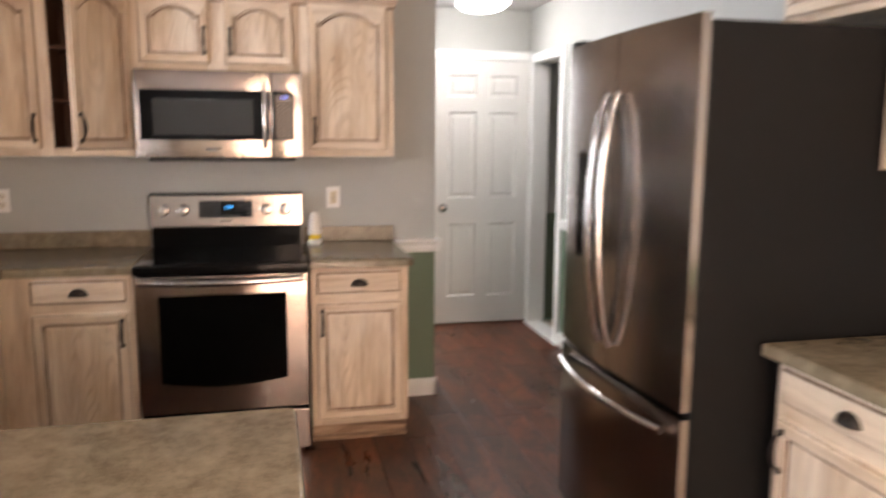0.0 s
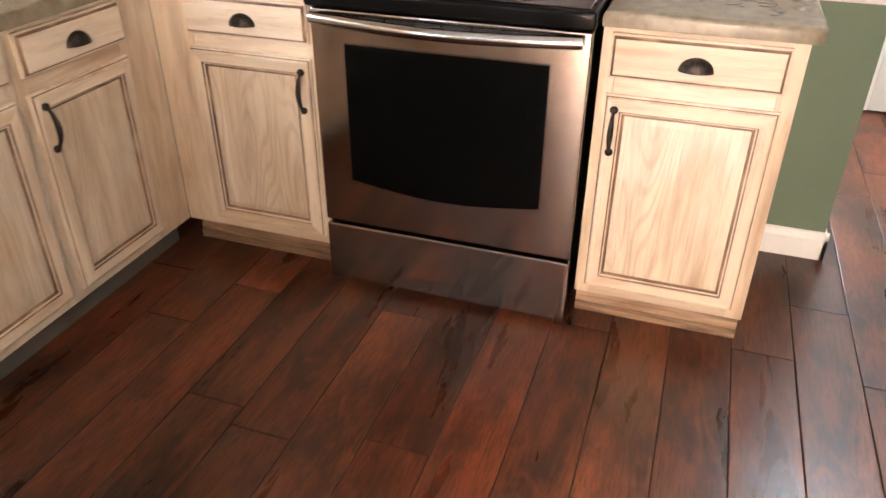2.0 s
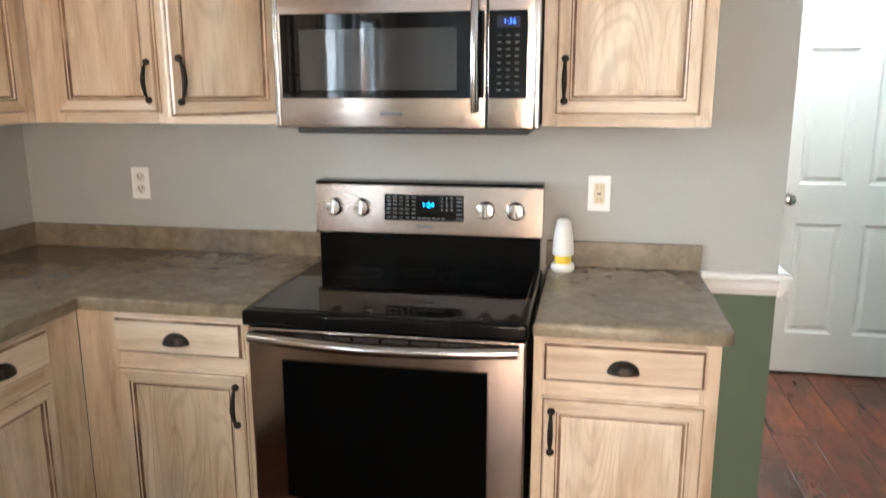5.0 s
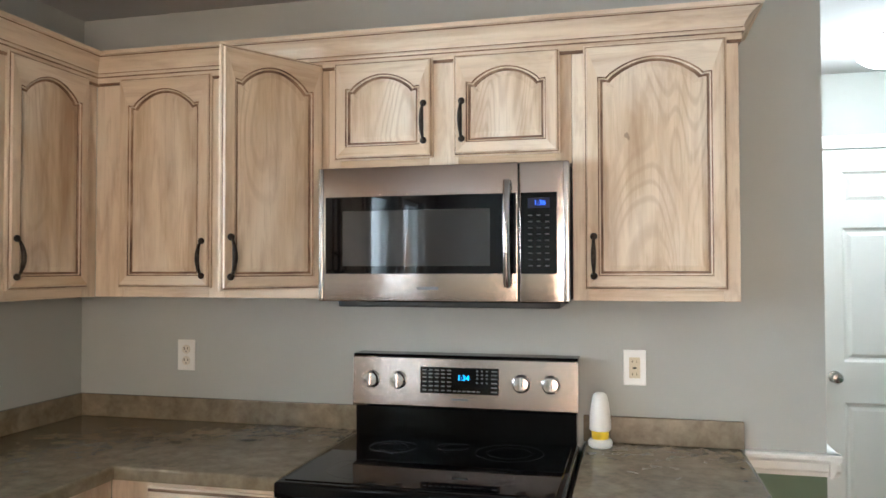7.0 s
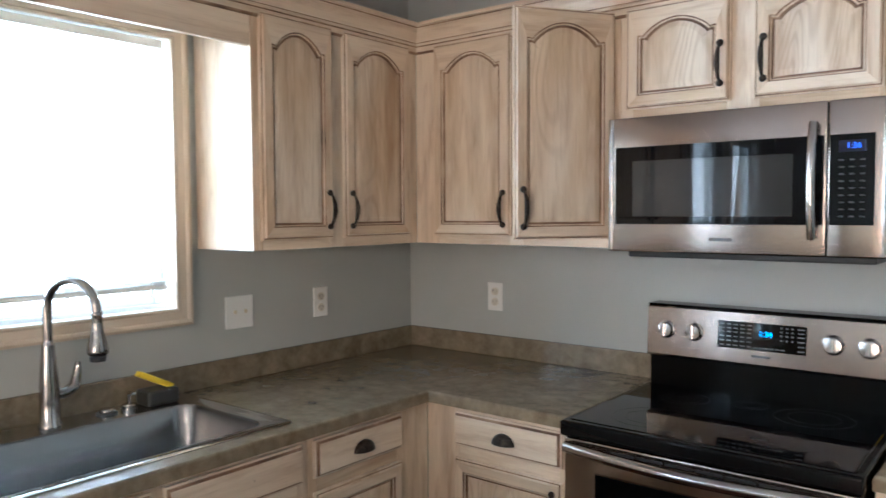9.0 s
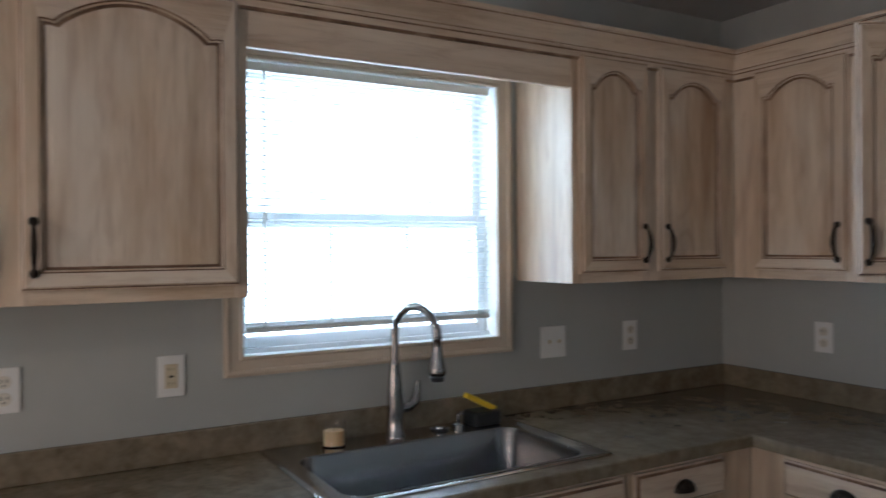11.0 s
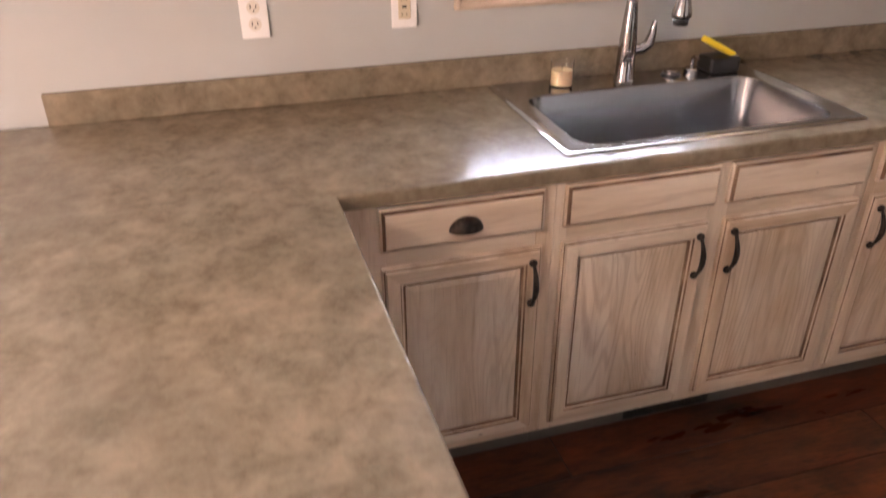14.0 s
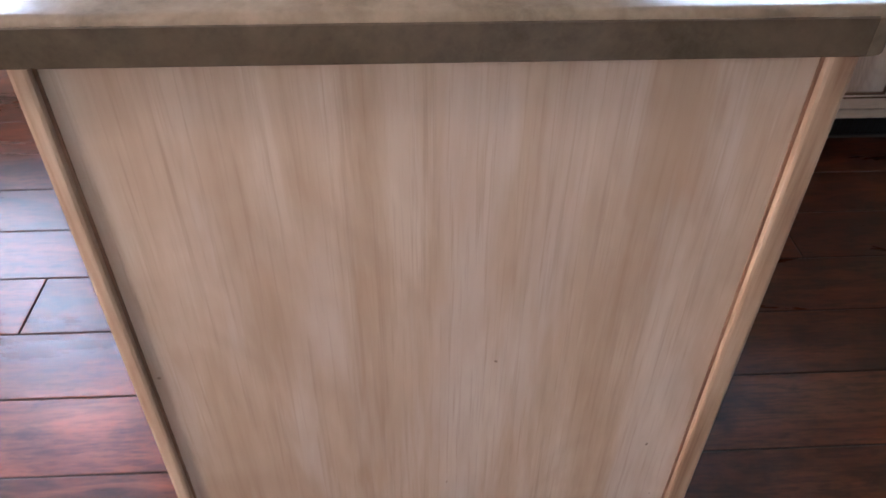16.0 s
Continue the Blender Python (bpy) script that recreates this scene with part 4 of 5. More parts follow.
# ---- range ----
def kitchen_range():
    r = thing("range", pose(1.168, 0, 0), "freestanding stainless steel electric range with a black glass top", "range")
    W = 0.757
    part("body", boxed(0.004, W - 0.004, -0.640, -0.03, 0.035, 0.872), BLACK, r, "black enamel sides")
    # cooktop: black frame with a rolled front and a glass plate
    bm = boxed(-0.003, W + 0.003, -0.692, -0.085, 0.873, 0.917, 0.010, 3)
    top = smooth(part("cooktop", bm, BLACK, r, "black rolled-edge cooktop"), 40)
    part("glass_plate", boxed(0.018, W - 0.018, -0.665, -0.112, 0.9172, 0.9195, 0.001), BLACKGLASS, top)
    for cx, cy, rr in ((0.19, -0.52, 0.105), (0.19, -0.25, 0.075), (0.56, -0.52, 0.085), (0.56, -0.25, 0.105), (0.375, -0.21, 0.05)):
        for q in (rr, rr * 0.66):
            bm = bmesh.new()
            outline(bm, [[(cx + s * math.cos(2 * math.pi * k / 48), cy + s * math.sin(2 * math.pi * k / 48), 0.9198) for k in range(48)] for s in (q, q - 0.0025)], [0], close=False)
            part("burner_ring", bm, BURNER, top)
    # oven door: steel with a curved front and a window whose lower edge sags
    yf = -0.672
    bm = boxed(0.003, W - 0.003, yf, -0.642, 0.230, 0.866, 0.007, 3)
    door = smooth(part("oven_door", bm, STEEL, r, "brushed stainless oven door"), 40)
    gx0, gx1, gz0, gz1 = 0.100, 0.656, 0.350, 0.777
    bm = bmesh.new()
    def pane(i, y):
        pts = [(gx1 - i, y, gz1 - i), (gx0 + i, y, gz1 - i)]
        for k in range(17):
            u = k / 16
            pts.append((gx0 + i + (gx1 - gx0 - 2 * i) * u, y, gz0 + i + 0.028 - 0.028 * math.sin(math.pi * u)))
        return pts
    outline(bm, [pane(-0.0025, yf - 0.0005), pane(-0.0015, yf - 0.002), pane(0, yf - 0.002)], [1, 1, 0])
    part("oven_window", bm, [OVENGLASS, STEEL], door, "black glass oven window with a bowed lower edge")
    for k in range(6):
        x = 0.145 + k * 0.078
        part("vent_slot", boxed(x, x + 0.068, yf - 0.0012, yf, 0.843, 0.850), SLOT, door)
    pts = [(0.022 + 0.713 * k / 20, yf - 0.030 - 0.026 * math.sin(math.pi * k / 20), 0.848 - 0.007 * math.sin(math.pi * k / 20)) for k in range(21)]
    h = smooth(part("handle", tube(bmesh.new(), pts, 0.0160, 16), STEEL_RIM, door, "long bowed steel bar handle"), 50)
    for x in (0.030, 0.727):
        part("bracket", boxed(x - 0.011, x + 0.011, yf - 0.032, yf, 0.838, 0.858, 0.003), STEEL, h)
    part("storage_drawer", boxed(0.003, W - 0.003, yf, -0.642, 0.021, 0.217, 0.007, 3), STEEL, r, "brushed stainless storage drawer")
    for x in (0.05, W - 0.05):
        part("foot", lathe(bmesh.new(), [(0.016, 0), (0.016, 0.036)], (x, -0.60, 0), n=12), BLACKPL, r)
        part("foot", lathe(bmesh.new(), [(0.016, 0), (0.016, 0.036)], (x, -0.08, 0), n=12), BLACKPL, r)
    # back guard, leaning back a little
    bm = bmesh.new()
    prof = [(-0.012, 0.91), (-0.085, 0.91), (-0.088, 1.012), (-0.075, 1.02), (-0.012, 1.02)]
    a = [bm.verts.new((0.006, y, z)) for y, z in prof]
    b = [bm.verts.new((W - 0.006, y, z)) for y, z in prof]
    for k in range(5):
        bm.faces.new((a[k], a[(k + 1) % 5], b[(k + 1) % 5], b[k]))
    bm.faces.new(a), bm.faces.new(b)
    part("riser", bm, BLACK, r, "glossy black riser")
    bm = bmesh.new()
    prof = [(-0.012, 1.018), (-0.104, 1.018), (-0.106, 1.024), (-0.096, 1.180), (-0.090, 1.187), (-0.012, 1.187)]
    a = [bm.verts.new((0.0, y, z)) for y, z in prof]
    b = [bm.verts.new((W, y, z)) for y, z in prof]
    for k in range(6):
        bm.faces.new((a[k], a[(k + 1) % 6], b[(k + 1) % 6], b[k]))
    bm.faces.new(a), bm.faces.new(b)
    guard = part("back_guard", bm, STEEL, r, "brushed stainless control panel")
    part("cap", boxed(-0.001, W + 0.001, -0.094, -0.010, 1.187, 1.192, 0.002), BLACK, r)
    tilt = pose(0, -0.1012, 1.107, 90 - 3.7)        # local x right, y up the panel, z out
    face = lambda name, x0, x1, y0, y1, d, mat, par, lab="": part(name, boxed(x0, x1, y0, y1, 0, d), mat, par, lab, m=tilt)
    disp = face("display", 0.238, 0.503, -0.040, 0.046, 0.0022, BLACKGLASS, guard, "black control display")
    def on(x, y, z=0.0):
        return tilt @ Matrix.Translation((x, y, z))
    flat_text("clock_digits", "1:34", 0.024, DIGIT_CYAN, guard, on(0.385, 0.012, 0.003))
    bm = bmesh.new()
    for row, y in enumerate((0.036, 0.024, 0.012, -0.002, -0.016, -0.030)):
        for k in range(5):
            box(bm, 0.246 + k * 0.021, 0.259 + k * 0.021, y - 0.0018, y + 0.0018, 0.0022, 0.0026)
        if row < 4:
            for k in range(3):
                box(bm, 0.428 + k * 0.016, 0.434 + k * 0.016, y - 0.0025, y + 0.0025, 0.0022, 0.0026)
        box(bm, 0.478, 0.497, y - 0.0018, y + 0.0018, 0.0022, 0.0026)
    for k in range(6):
        box(bm, 0.350 + k * 0.016, 0.361 + k * 0.016, -0.033, -0.029, 0.0022, 0.0026)
    tagged(part("key_labels", bm, GREYMARK, guard, "grey button markings", m=tilt), kind="stuff")
    part("logo", boxed(0.345, 0.400, -0.062, -0.055, 0, 0.0006), GREYMARK, guard, "small grey maker's mark", m=tilt)
    for x in (0.066, 0.161, 0.576, 0.671):
        k = part("knob", lathe(bmesh.new(), [(0.030, 0.0), (0.030, 0.003), (0.0255, 0.005), (0.0255, 0.016), (0.0235, 0.022), (0.012, 0.0235), (0.001, 0.0235)], n=32), NICKEL, guard, "round steel knob", m=on(x, 0.0, 0.0005))
        smooth(k, 40)
        part("grip", boxed(-0.006, 0.006, -0.023, 0.023, 0.020, 0.031, 0.003, 2), NICKEL, k)
        bm = bmesh.new()
        for j in range(9):
            an = radians(-120 + 30 * j)
            lathe(bm, [(0.0011, 0), (0.0011, 0.0006)], (0.036 * math.sin(an), 0.036 * math.cos(an), 0.0), n=6)
        part("dial_mark", bm, BLACKPL, k)
    return r


kitchen_range()


def microwave():
    m = thing("microwave", pose(1.166, 0, 0), "stainless steel over-the-range microwave oven", "microwave")
    W, y, z0, z1 = 0.757, -0.392, 1.382, 1.786
    part("case", boxed(0.004, W - 0.004, -0.365, -0.004, z0 + 0.004, z1, 0.003), BLACKPL, m, "black case")
    part("underside", boxed(0.05, W - 0.03, -0.36, -0.06, z0 - 0.018, z0 + 0.004, 0.006, 2), BLACKPL, m, "black vent underside")
    door = smooth(part("door", boxed(0.0, 0.612, y, -0.366, z0, z1, 0.005, 3), STEEL, m, "brushed stainless door"), 40)
    panel = smooth(part("control_panel", boxed(0.6145, W, y, -0.366, z0, z1, 0.005, 3), STEEL, m, "brushed stainless control panel"), 40)
    for k, (x0, x1) in enumerate(((0.0, 0.015), (W - 0.017, W))):
        smooth(part("edge_trim", boxed(x0 - 0.001, x1 + (0.001 if k else 0), y - 0.0035, y + 0.012, z0 + 0.001, z1 - 0.001, 0.005, 3), NICKEL, panel if k else door, "bright rounded steel edge strip"), 40)
    part("window_glass", boxed(0.022, 0.606, y - 0.0022, y, 1.465, 1.697, 0.001), BLACKGLASS, door, "black glass window")
    part("inner_window", boxed(0.078, 0.530, y - 0.0028, y - 0.002, 1.488, 1.654), Mat("smoked_mesh", (0.030, 0.029, 0.028), 0.02).set("Specular IOR Level", 0.5).m, door, "grey meshed viewing window")
    part("key_glass", boxed(0.619, 0.722, y - 0.0022, y, 1.465, 1.697, 0.001), BLACKGLASS, panel, "black glass keypad")
    pts = [(0.583, y - 0.018 - 0.024 * math.sin(math.pi * k / 16) ** 0.7, 1.430 + 0.300 * k / 16) for k in range(17)]
    smooth(part("handle", tube(bmesh.new(), pts, 0.0115, 14), NICKEL, door, "upright bowed chrome handle"), 50)
    for z in (1.436, 1.724):
        part("handle_foot", boxed(0.575, 0.591, y - 0.022, y, z - 0.008, z + 0.008, 0.003), NICKEL, door)
    part("clock_window", boxed(0.640, 0.702, y - 0.003, y - 0.002, 1.652, 1.681), Mat("dim_display", (0.012, 0.012, 0.03), 0.1).m, panel)
    flat_text("clock_digits", "1:36", 0.020, DIGIT_BLUE, panel, pose(0.674, y - 0.0036, 1.667, 90))
    bm = bmesh.new()
    for row in range(9):
        for k in range(3):
            box(bm, 0.641 + k * 0.024, 0.652 + k * 0.024, y - 0.0028, y - 0.0022, 1.630 - row * 0.018, 1.6335 - row * 0.018)
    tagged(part("key_labels", bm, KEYMARK, panel, "grey button markings"), kind="stuff")
    part("logo", boxed(0.310, 0.375, y - 0.0008, y, 1.418, 1.427), GREYMARK, door, "small grey maker's mark")


microwave()


# ---- fridge and the east side ----
def fridge():
    X0, Y0, Y1, Z = 2.862, -2.285, -1.400, 1.825
    f = thing("refrigerator", pose(0, 0, 0), "dark stainless french-door refrigerator with a bottom freezer", "refrigerator")
    part("case", boxed(X0 + 0.058, 3.74, Y0 + 0.006, Y1 - 0.006, 0.02, Z - 0.02, 0.006, 2), FRIDGE_SIDE, f, "charcoal grey side panels")
    def bowed(y0, y1, z0, z1, name, label, q0, q1):
        """A door slab whose front bulges gently across the whole fridge."""
        bm = bmesh.new()
        n = 10
        bulge = lambda y: 0.022 * (1 - ((y - (q0 + q1) / 2) / ((q1 - q0) / 2)) ** 2)
        ys = [y0 + (y1 - y0) * k / n for k in range(n + 1)]
        front = [(X0 + 0.022 - bulge(y), y) for y in ys]
        loop = front + [(X0 + 0.050, y1), (X0 + 0.050, y0)]
        lo, hi = [bm.verts.new((x, y, z0)) for x, y in loop], [bm.verts.new((x, y, z1)) for x, y in loop]
        for k in range(len(loop)):
            j = (k + 1) % len(loop)
            fc = bm.faces.new((lo[k], lo[j], hi[j], hi[k]))
            fc.material_index = 0 if k < n else 1
        bm.faces.new(lo), bm.faces.new(hi)
        return smooth(part(name, bm, [STEEL_DARK, STEEL], f, label), 35)
    mid = (Y0 + Y1) / 2
    da = bowed(Y0, mid - 0.003, 0.712, Z - 0.005, "door", "dark brushed steel door", Y0, Y1)
    db = bowed(mid + 0.003, Y1, 0.705, Z - 0.005, "door", "dark brushed steel door with a black dispenser", Y0, Y1)
    dr = bowed(Y0, Y1, 0.06, 0.690, "freezer_drawer", "dark brushed steel freezer drawer", Y0, Y1)
    for d, yy in ((da, mid - 0.040), (db, mid + 0.040)):
        pts = [(X0 - 0.012 - 0.055 * math.sin(math.pi * k / 20) ** 0.6, yy, 0.80 + 0.83 * k / 20) for k in range(21)]
        smooth(part("handle", tube(bmesh.new(), pts, [0.013 + 0.003 * math.sin(math.pi * k / 20) for k in range(21)], 12), STEEL_RIM, d, "long bowed steel handle"), 50)
    pts = [(X0 - 0.004 - 0.055 * math.sin(math.pi * k / 20) ** 0.8, Y0 + 0.06 + (Y1 - Y0 - 0.12) * k / 20, 0.640) for k in range(21)]
    smooth(part("handle", tube(bmesh.new(), pts, 0.014, 12), STEEL_RIM, dr, "wide bowed steel drawer handle"), 50)
    part("dispenser", boxed(X0 - 0.0005, X0 + 0.03, mid + 0.13, mid + 0.30, 1.06, 1.44, 0.004), BLACKGLASS, db, "black glass water dispenser")
    part("plinth", boxed(X0 + 0.06, X0 + 0.10, Y0 + 0.02, Y1 - 0.02, 0.0, 0.058), BLACKPL, f)
    part("hinge_cover", boxed(X0 + 0.02, X0 + 0.12, Y1 - 0.07, Y1 - 0.01, Z - 0.005, Z + 0.015, 0.004), FRIDGE_SIDE, f)


fridge()

EAST = lambda y: pose(3.78, y, 0, 0, 0, -90)      # local x runs south along the east wall
c = base(EAST(-2.320), 0.60, [("drawer", 0.03, 0.57, True), ("door", 0.03, 0.57, "left")], "cream glazed base cabinet beside the refrigerator", [(0.0, 0.04), (0.56, 0.60)])
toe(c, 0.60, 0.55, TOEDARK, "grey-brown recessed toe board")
slab("worktop", [(3.779, -2.303), (3.120, -2.303), (3.120, -3.0), (3.779, -3.0)], None, 0.876, TOP, 0.010, "olive-brown laminate worktop beside the refrigerator")
cabinet("cream glazed wall cabinet above the worktop", EAST(-2.293), 0.60, 1.404, 2.15, UD, [(0, 0.04), (0.56, 0.6)], [(0.04, 0.56, 1.41, 1.45), (0.04, 0.56, 2.11, 2.15)], WALLCAB, name="wall_cabinet")
o = cabinet("short cream glazed wall cabinet above the refrigerator", EAST(-1.82), 0.50, 1.862, 2.15, UD, [(0, 0.04), (0.46, 0.5)], [(0.04, 0.46, 1.862, 1.90), (0.04, 0.46, 2.11, 2.15)], WALLCAB, name="wall_cabinet")
cab_door(o, 0.02, 0.48, 1.884, 2.13, -UD - 0.001, 0.0)


# ---- hall door and trims ----
def panel_door(m, w, h, label):
    """A six-panel door leaf in a casing."""
    d = thing("door_1", m, label, "door", kind="structure")
    bm = bmesh.new()
    s, r = 0.105, 0.105
    cols = [(s, w / 2 - 0.05), (w / 2 + 0.05, w - s)]
    rws = [(0.215, 0.80), (1.00, 1.665), (1.78, h - 0.11)]
    xs = sorted({0.0, w, *[v for c in cols for v in c]})
    zs = sorted({0.0, h, *[v for c in rws for v in c]})
    for a, b in zip(xs, xs[1:]):
        for c0, c1 in zip(zs, zs[1:]):
            if (a, b) in cols and (c0, c1) in rws:
                L = lambda i, y: [(a + i, y, c0 + i), (b - i, y, c0 + i), (b - i, y, c1 - i), (a + i, y, c1 - i)]
                outline(bm, [L(0, 0), L(0.012, 0.010), L(0.022, 0.012), L(0.040, 0.004)], [0, 0, 0, 0])
            else:
                bm.faces.new([bm.verts.new(p) for p in ((a, 0, c0), (b, 0, c0), (b, 0, c1), (a, 0, c1))])
    bmesh.ops.remove_doubles(bm, verts=bm.verts, dist=1e-5)
    box(bm, 0, w, 0.014, 0.038, 0, h)
    leaf = part("leaf", bm, DOORWHITE, d, "white six-panel door leaf")
    k = part("knob", lathe(bmesh.new(), [(0.030, 0), (0.030, 0.005), (0.010, 0.010), (0.010, 0.030), (0.024, 0.040), (0.029, 0.052), (0.024, 0.064), (0.008, 0.068)], n=24, axis="y"), NICKEL, d, "brushed nickel knob", m=pose(0.062, -0.0, 0.925))
    smooth(k, 50)
    bm = bmesh.new()
    for q in ((-0.075, -0.004, 0.0, h + 0.07), (-0.004, w + 0.004, h + 0.004, h + 0.07)):
        box(bm, q[0], q[1], -0.012, 0.010, q[2], q[3], 0.004)
    part("casing", bm, WHITE, d, "white door casing")
    return d


panel_door(pose(3.012, 1.578, 0.012), 0.765, 2.055, "closed white six-panel door with a nickel knob")

def doorway_casing():
    o = thing("door_2", pose(3.78, 0, 0), "white cased doorway to a dim side room", "doorway", kind="structure")
    bm = boxed(-0.018, -0.001, 0.845, 0.925, 0, 2.12, 0.004)
    box(bm, -0.018, -0.001, 1.485, 1.555, 0, 2.12, 0.004)
    box(bm, -0.018, -0.001, 0.925, 1.485, 2.055, 2.12, 0.004)
    part("casing", bm, WHITE, o)
    bm = boxed(-0.001, 0.121, 0.918, 0.930, 0, 2.05)
    box(bm, -0.001, 0.121, 1.479, 1.490, 0, 2.05)
    part("jamb", bm, WHITE, o)
    part("threshold", boxed(-0.04, 0.12, 0.80, 1.52, 0.001, 0.018, 0.004), WHITE, o, "white painted threshold")


doorway_casing()


def moulding(name, runs, prof, label, mat=WHITE):
    """Straight lengths of a profile (out, z); each run: start, end, way out."""
    for (ax, ay), (bx, by), (ox, oy) in runs:
        bm = bmesh.new()
        A = [bm.verts.new((ax + ox * o, ay + oy * o, z)) for o, z in prof]
        B = [bm.verts.new((bx + ox * o, by + oy * o, z)) for o, z in prof]
        n = len(prof)
        for k in range(n):
            bm.faces.new((A[k], A[(k + 1) % n], B[(k + 1) % n], B[k]))
        bm.faces.new(A), bm.faces.new(B)
        tagged(part(name, bm, mat), label, "trim", kind="structure")


BASEB = [(0.001, 0.0), (0.015, 0.0), (0.015, 0.075), (0.010, 0.088), (0.009, 0.096), (0.001, 0.10)]
CHAIR = [(0.001, 0.842), (0.008, 0.842), (0.012, 0.855), (0.018, 0.862), (0.020, 0.885), (0.034, 0.897), (0.036, 0.908), (0.030, 0.914), (0.001, 0.914)]
moulding("baseboard", [((2.405, 0), (2.683, 0), (0, -1)), ((2.668, -0.015), (2.668, 0.135), (1, 0)), ((0, 1.62), (3.0, 1.62), (0, -1)), ((3.78, -1.44), (3.78, 0.84), (-1, 0)),
                       ((0, -6.4), (0, -3.22), (1, 0))], BASEB, "white painted baseboard")
moulding("chair_rail", [((2.431, 0), (2.703, 0), (0, -1)), ((2.668, -0.034), (2.668, 0.15), (1, 0)), ((0, -6.4), (0, -3.362), (1, 0)), ((3.78, -1.44), (3.78, 0.84), (-1, 0))], CHAIR, "white painted chair rail")


def ceiling_lamp(x, y, label, colour, strength):
    """A mushroom-shaped frosted glass bowl under a nickel canopy, with a small finial."""
    c = thing("ceiling_lamp", pose(x, y, H), label, "ceiling lamp", "flush ceiling lamps")
    smooth(part("canopy", lathe(bmesh.new(), [(0.125, 0.0), (0.135, -0.010), (0.135, -0.022), (0.12, -0.030)], n=32), NICKEL, c), 50)
    smooth(part("bowl", lathe(bmesh.new(), [(0.118, -0.030), (0.160, -0.040), (0.180, -0.058), (0.176, -0.080), (0.14, -0.106), (0.08, -0.123), (0.002, -0.128)], n=32), glow("lit_frosted_glass", colour, strength), c), 50)
    smooth(part("finial", lathe(bmesh.new(), [(0.010, -0.127), (0.012, -0.133), (0.006, -0.142), (0.001, -0.144)], n=16), NICKEL, c), 50)


ceiling_lamp(2.30, -4.55, "round flush ceiling lamp with a frosted glass bowl, lit", (1.0, 0.78, 0.55), 5.0)
ceiling_lamp(3.22, 1.00, "bright round flush ceiling lamp before the hall door", (1.0, 0.97, 0.92), 36.0)


# ---- outlets and switches ----
def plate(m, kind, label, w=0.072):
    o = thing("wall_outlet" if kind != "switch" else "light_switch", m, label, "outlet" if kind != "switch" else "switch", "wall plates")
    h = 0.115
    part("plate", boxed(0, w, -0.006, 0, 0, h, 0.0035, 2), PLATE, o)
    if kind == "duplex":
        for z in (0.036, 0.079):
            r = part("receptacle", lathe(bmesh.new(), [(0.017, 0), (0.0165, 0.002), (0.001, 0.002)], n=20, axis="y"), RECEPT, o, m=pose(w / 2, -0.006, z))
            bm = box(boxed(-0.0085, -0.0055, -0.0026, -0.0018, -0.002, 0.008), 0.0055, 0.0085, -0.0026, -0.0018, -0.001, 0.007)
            lathe(bm, [(0.0025, 0.0018), (0.0025, 0.0026)], (0, 0, -0.008), "y", 8)
            part("slots", bm, SLOT, r)
    elif kind == "gfci":
        r = part("receptacle", boxed(0.019, 0.053, -0.0085, -0.006, 0.024, 0.091, 0.001), IVORY, o, "ivory ground-fault receptacle")
        bm = bmesh.new()
        for z in (0.033, 0.074):
            box(bm, 0.028, 0.030, -0.009, -0.0085, z, z + 0.008), box(bm, 0.041, 0.043, -0.009, -0.0085, z, z + 0.007)
        part("slots", bm, SLOT, r)
        part("button", boxed(0.030, 0.042, -0.0095, -0.0085, 0.054, 0.060), SLOT, r)
    else:
        for x in (0.036, 0.080):
            part("toggle", boxed(x - 0.004, x + 0.004, -0.016, -0.006, 0.053, 0.066, 0.002), IVORY, o, "ivory toggle", m=None)
    for z in ((0.0575,) if kind == "duplex" else (0.012, 0.103)):
        part("screw", lathe(bmesh.new(), [(0.003, 0), (0.002, 0.0012)], n=8, axis="y"), PLATE, o, m=pose(w / 2, -0.006, z))


for x, kind, lab in ((0.430, "duplex", "white duplex outlet on the wall above the worktop"), (2.064, "gfci", "white outlet plate with an ivory receptacle")):
    plate(pose(x, -0.001, 1.1), kind, lab)
for y, kind, lab, w in ((-0.980, "switch", "white double light switch plate", 0.116), (-0.577, "duplex", "white duplex outlet on the wall above the worktop", 0.072), (-2.300, "gfci", "white outlet plate with an ivory receptacle", 0.072), (-2.702, "duplex", "white duplex outlet on the wall above the worktop", 0.072)):
    plate(pose(0.001, y, 1.098, 0, 0, 90), kind, lab, w)


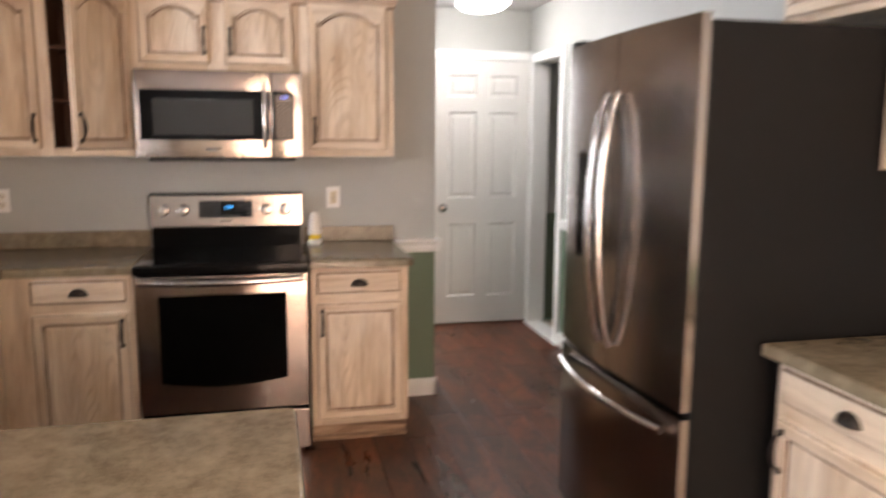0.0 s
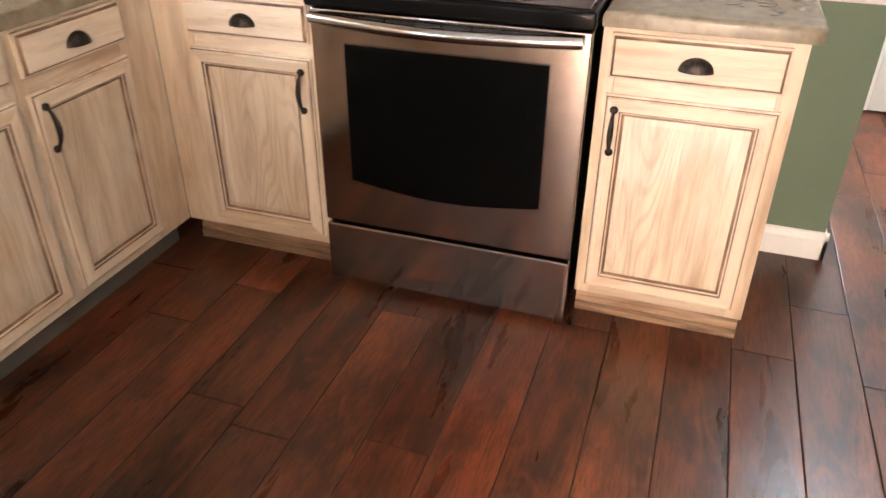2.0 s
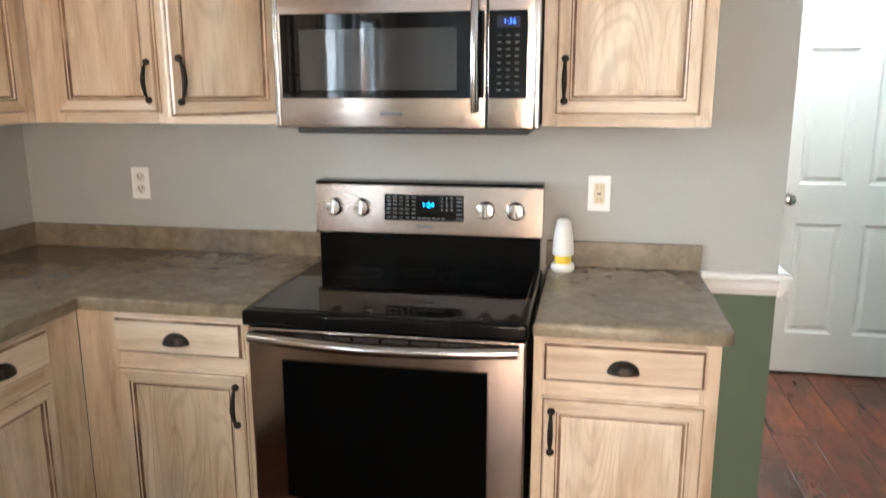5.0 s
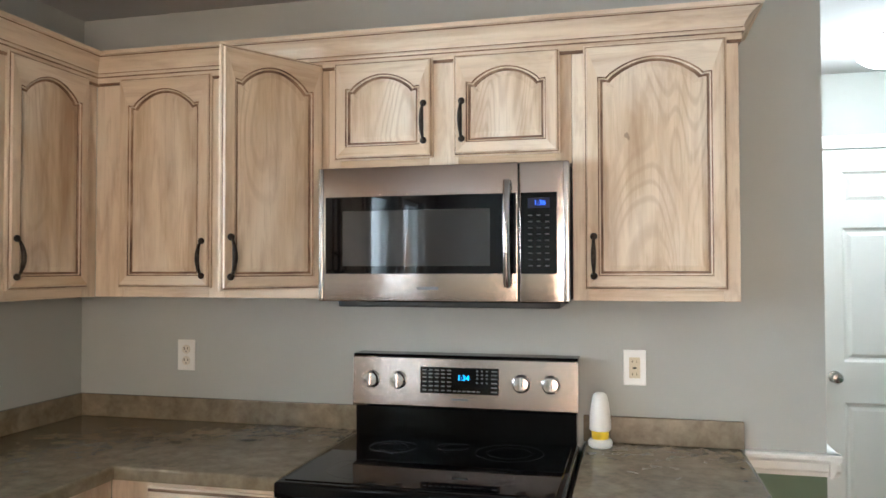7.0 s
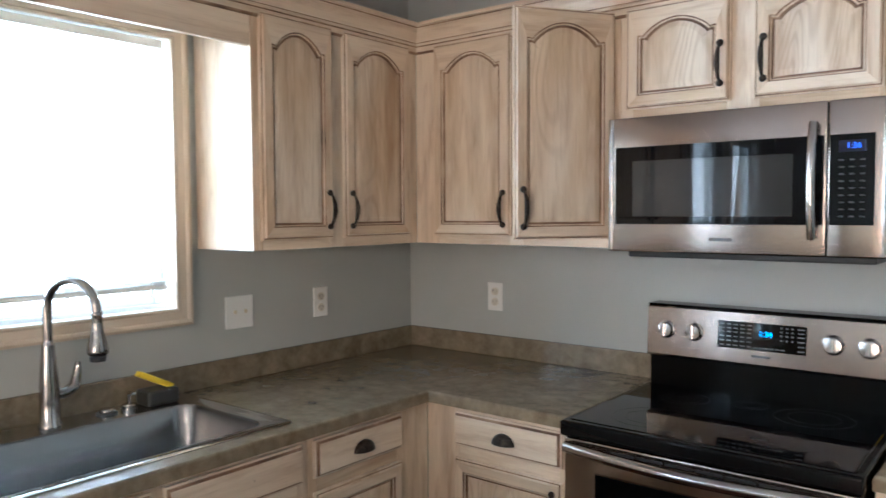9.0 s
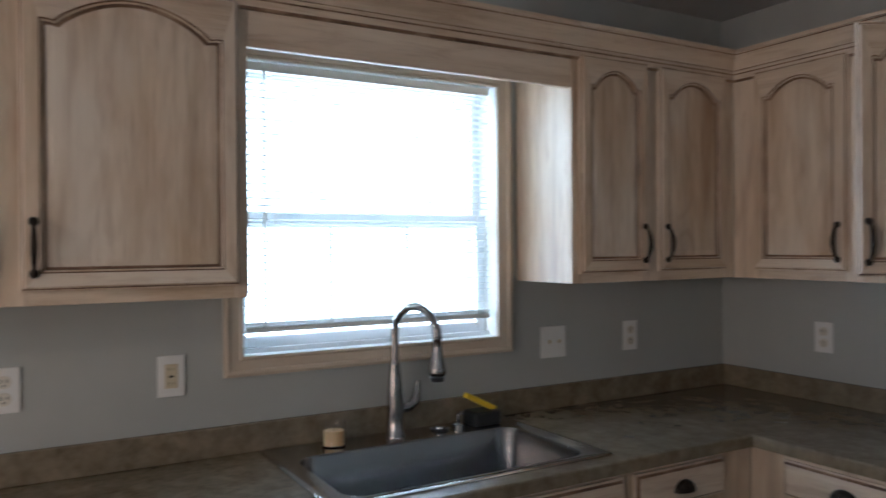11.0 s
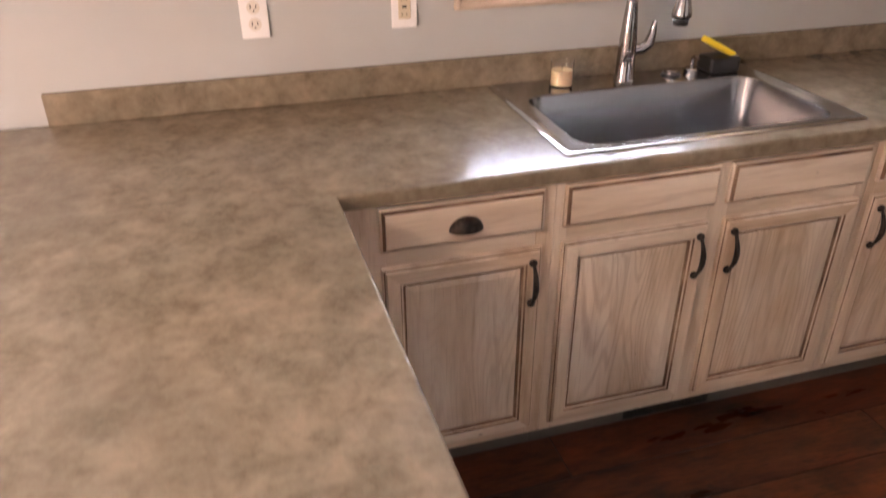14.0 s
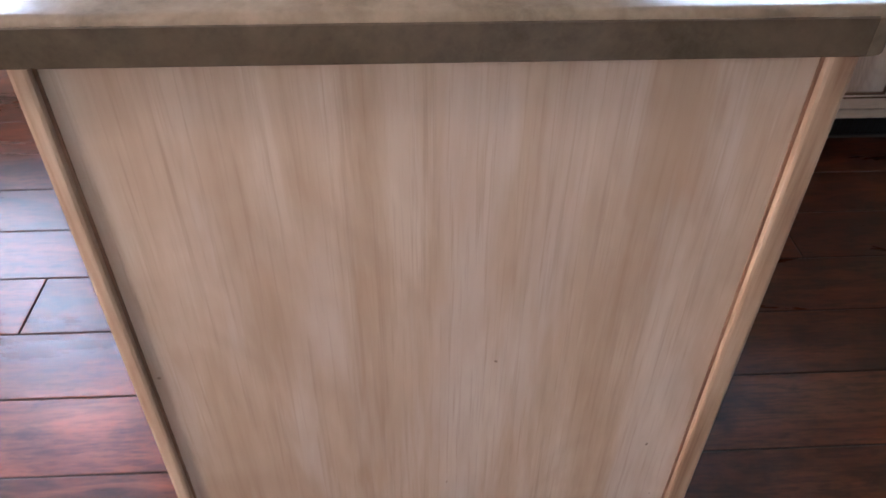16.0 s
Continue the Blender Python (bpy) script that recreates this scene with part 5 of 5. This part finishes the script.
def freshener():
    a = thing("air_freshener", pose(1.992, -0.085, TOP), "white air freshener with a yellow ring on the worktop", "air freshener")
    smooth(part("base", lathe(bmesh.new(), [(0.030, 0), (0.037, 0.006), (0.038, 0.018), (0.034, 0.026), (0.026, 0.028)], n=28), PLATE, a), 50)
    smooth(part("ring", lathe(bmesh.new(), [(0.026, 0.028), (0.027, 0.030), (0.027, 0.052), (0.025, 0.054)], n=28), YELLOW, a, "yellow gel ring"), 50)
    smooth(part("cover", lathe(bmesh.new(), [(0.031, 0.054), (0.034, 0.058), (0.033, 0.09), (0.028, 0.135), (0.022, 0.165), (0.013, 0.172), (0.001, 0.168)], n=28), PLATE, a), 50)


freshener()


# ---- floor ----
def floor():
    """Wide hand-scraped planks that run north; the walked part in single planks, the rest joined."""
    fl = tagged(part("floor", boxed(0, 3.9, -6.48, 1.62, -0.06, -0.006), PLANK_GAP), "dark red-brown hand-scraped wood plank floor", "floor", kind="structure")
    rng = random.Random(5)
    PW, L, x_edge = 0.1682, 1.22, 2.228
    ends = {7: -1.277, 10: -1.275, 11: -1.53, 12: -0.655, 13: -1.29, 15: -0.612, 16: -0.33}
    shapes = {}
    rest = bmesh.new()
    for col in range(1, 24):
        x0 = max(0.002, x_edge + (col - 14) * PW)
        x1 = min(3.778, x_edge + (col - 13) * PW)
        if x1 - x0 < 0.02:
            continue
        y = ends.get(col, -1.9 + rng.random() * 1.2) - 5 * L
        while y < 1.62:
            a, b = max(y, -6.47), min(y + L, 1.618)
            y += L
            if b - a < 0.03:
                continue
            w, l, g = round(x1 - x0 - 0.0016, 4), round(b - a - 0.0016, 4), 0.0028
            near = b > -4.3 and x0 > 0.3
            bm = bmesh.new() if near and (w, l) not in shapes else rest
            if near and (w, l) in shapes:
                bm = None
            if bm is not None:
                ox, oy = (0, 0) if near else ((x0 + x1) / 2, (a + b) / 2)
                lay = lambda i, z: [(ox - w / 2 + i, oy - l / 2 + i, z), (ox + w / 2 - i, oy - l / 2 + i, z), (ox + w / 2 - i, oy + l / 2 - i, z), (ox - w / 2 + i, oy + l / 2 - i, z)]
                outline(bm, [lay(0, -0.0055), lay(0, -0.0018), lay(g * 0.4, -0.0006), lay(g, 0.0)], [1, 1, 0, 0])
                if near:
                    shapes[(w, l)] = mesh_of(bm, "plank", [PLANK, PLANK_GAP])
            if near:
                p = new("plank", shapes[(w, l)])
                p.parent, p.matrix_basis = fl, Matrix.Translation(((x0 + x1) / 2, (a + b) / 2, 0))
    tagged(part("far_planks", rest, [PLANK, PLANK_GAP], fl), "more dark red-brown planks", kind="stuff")


floor()
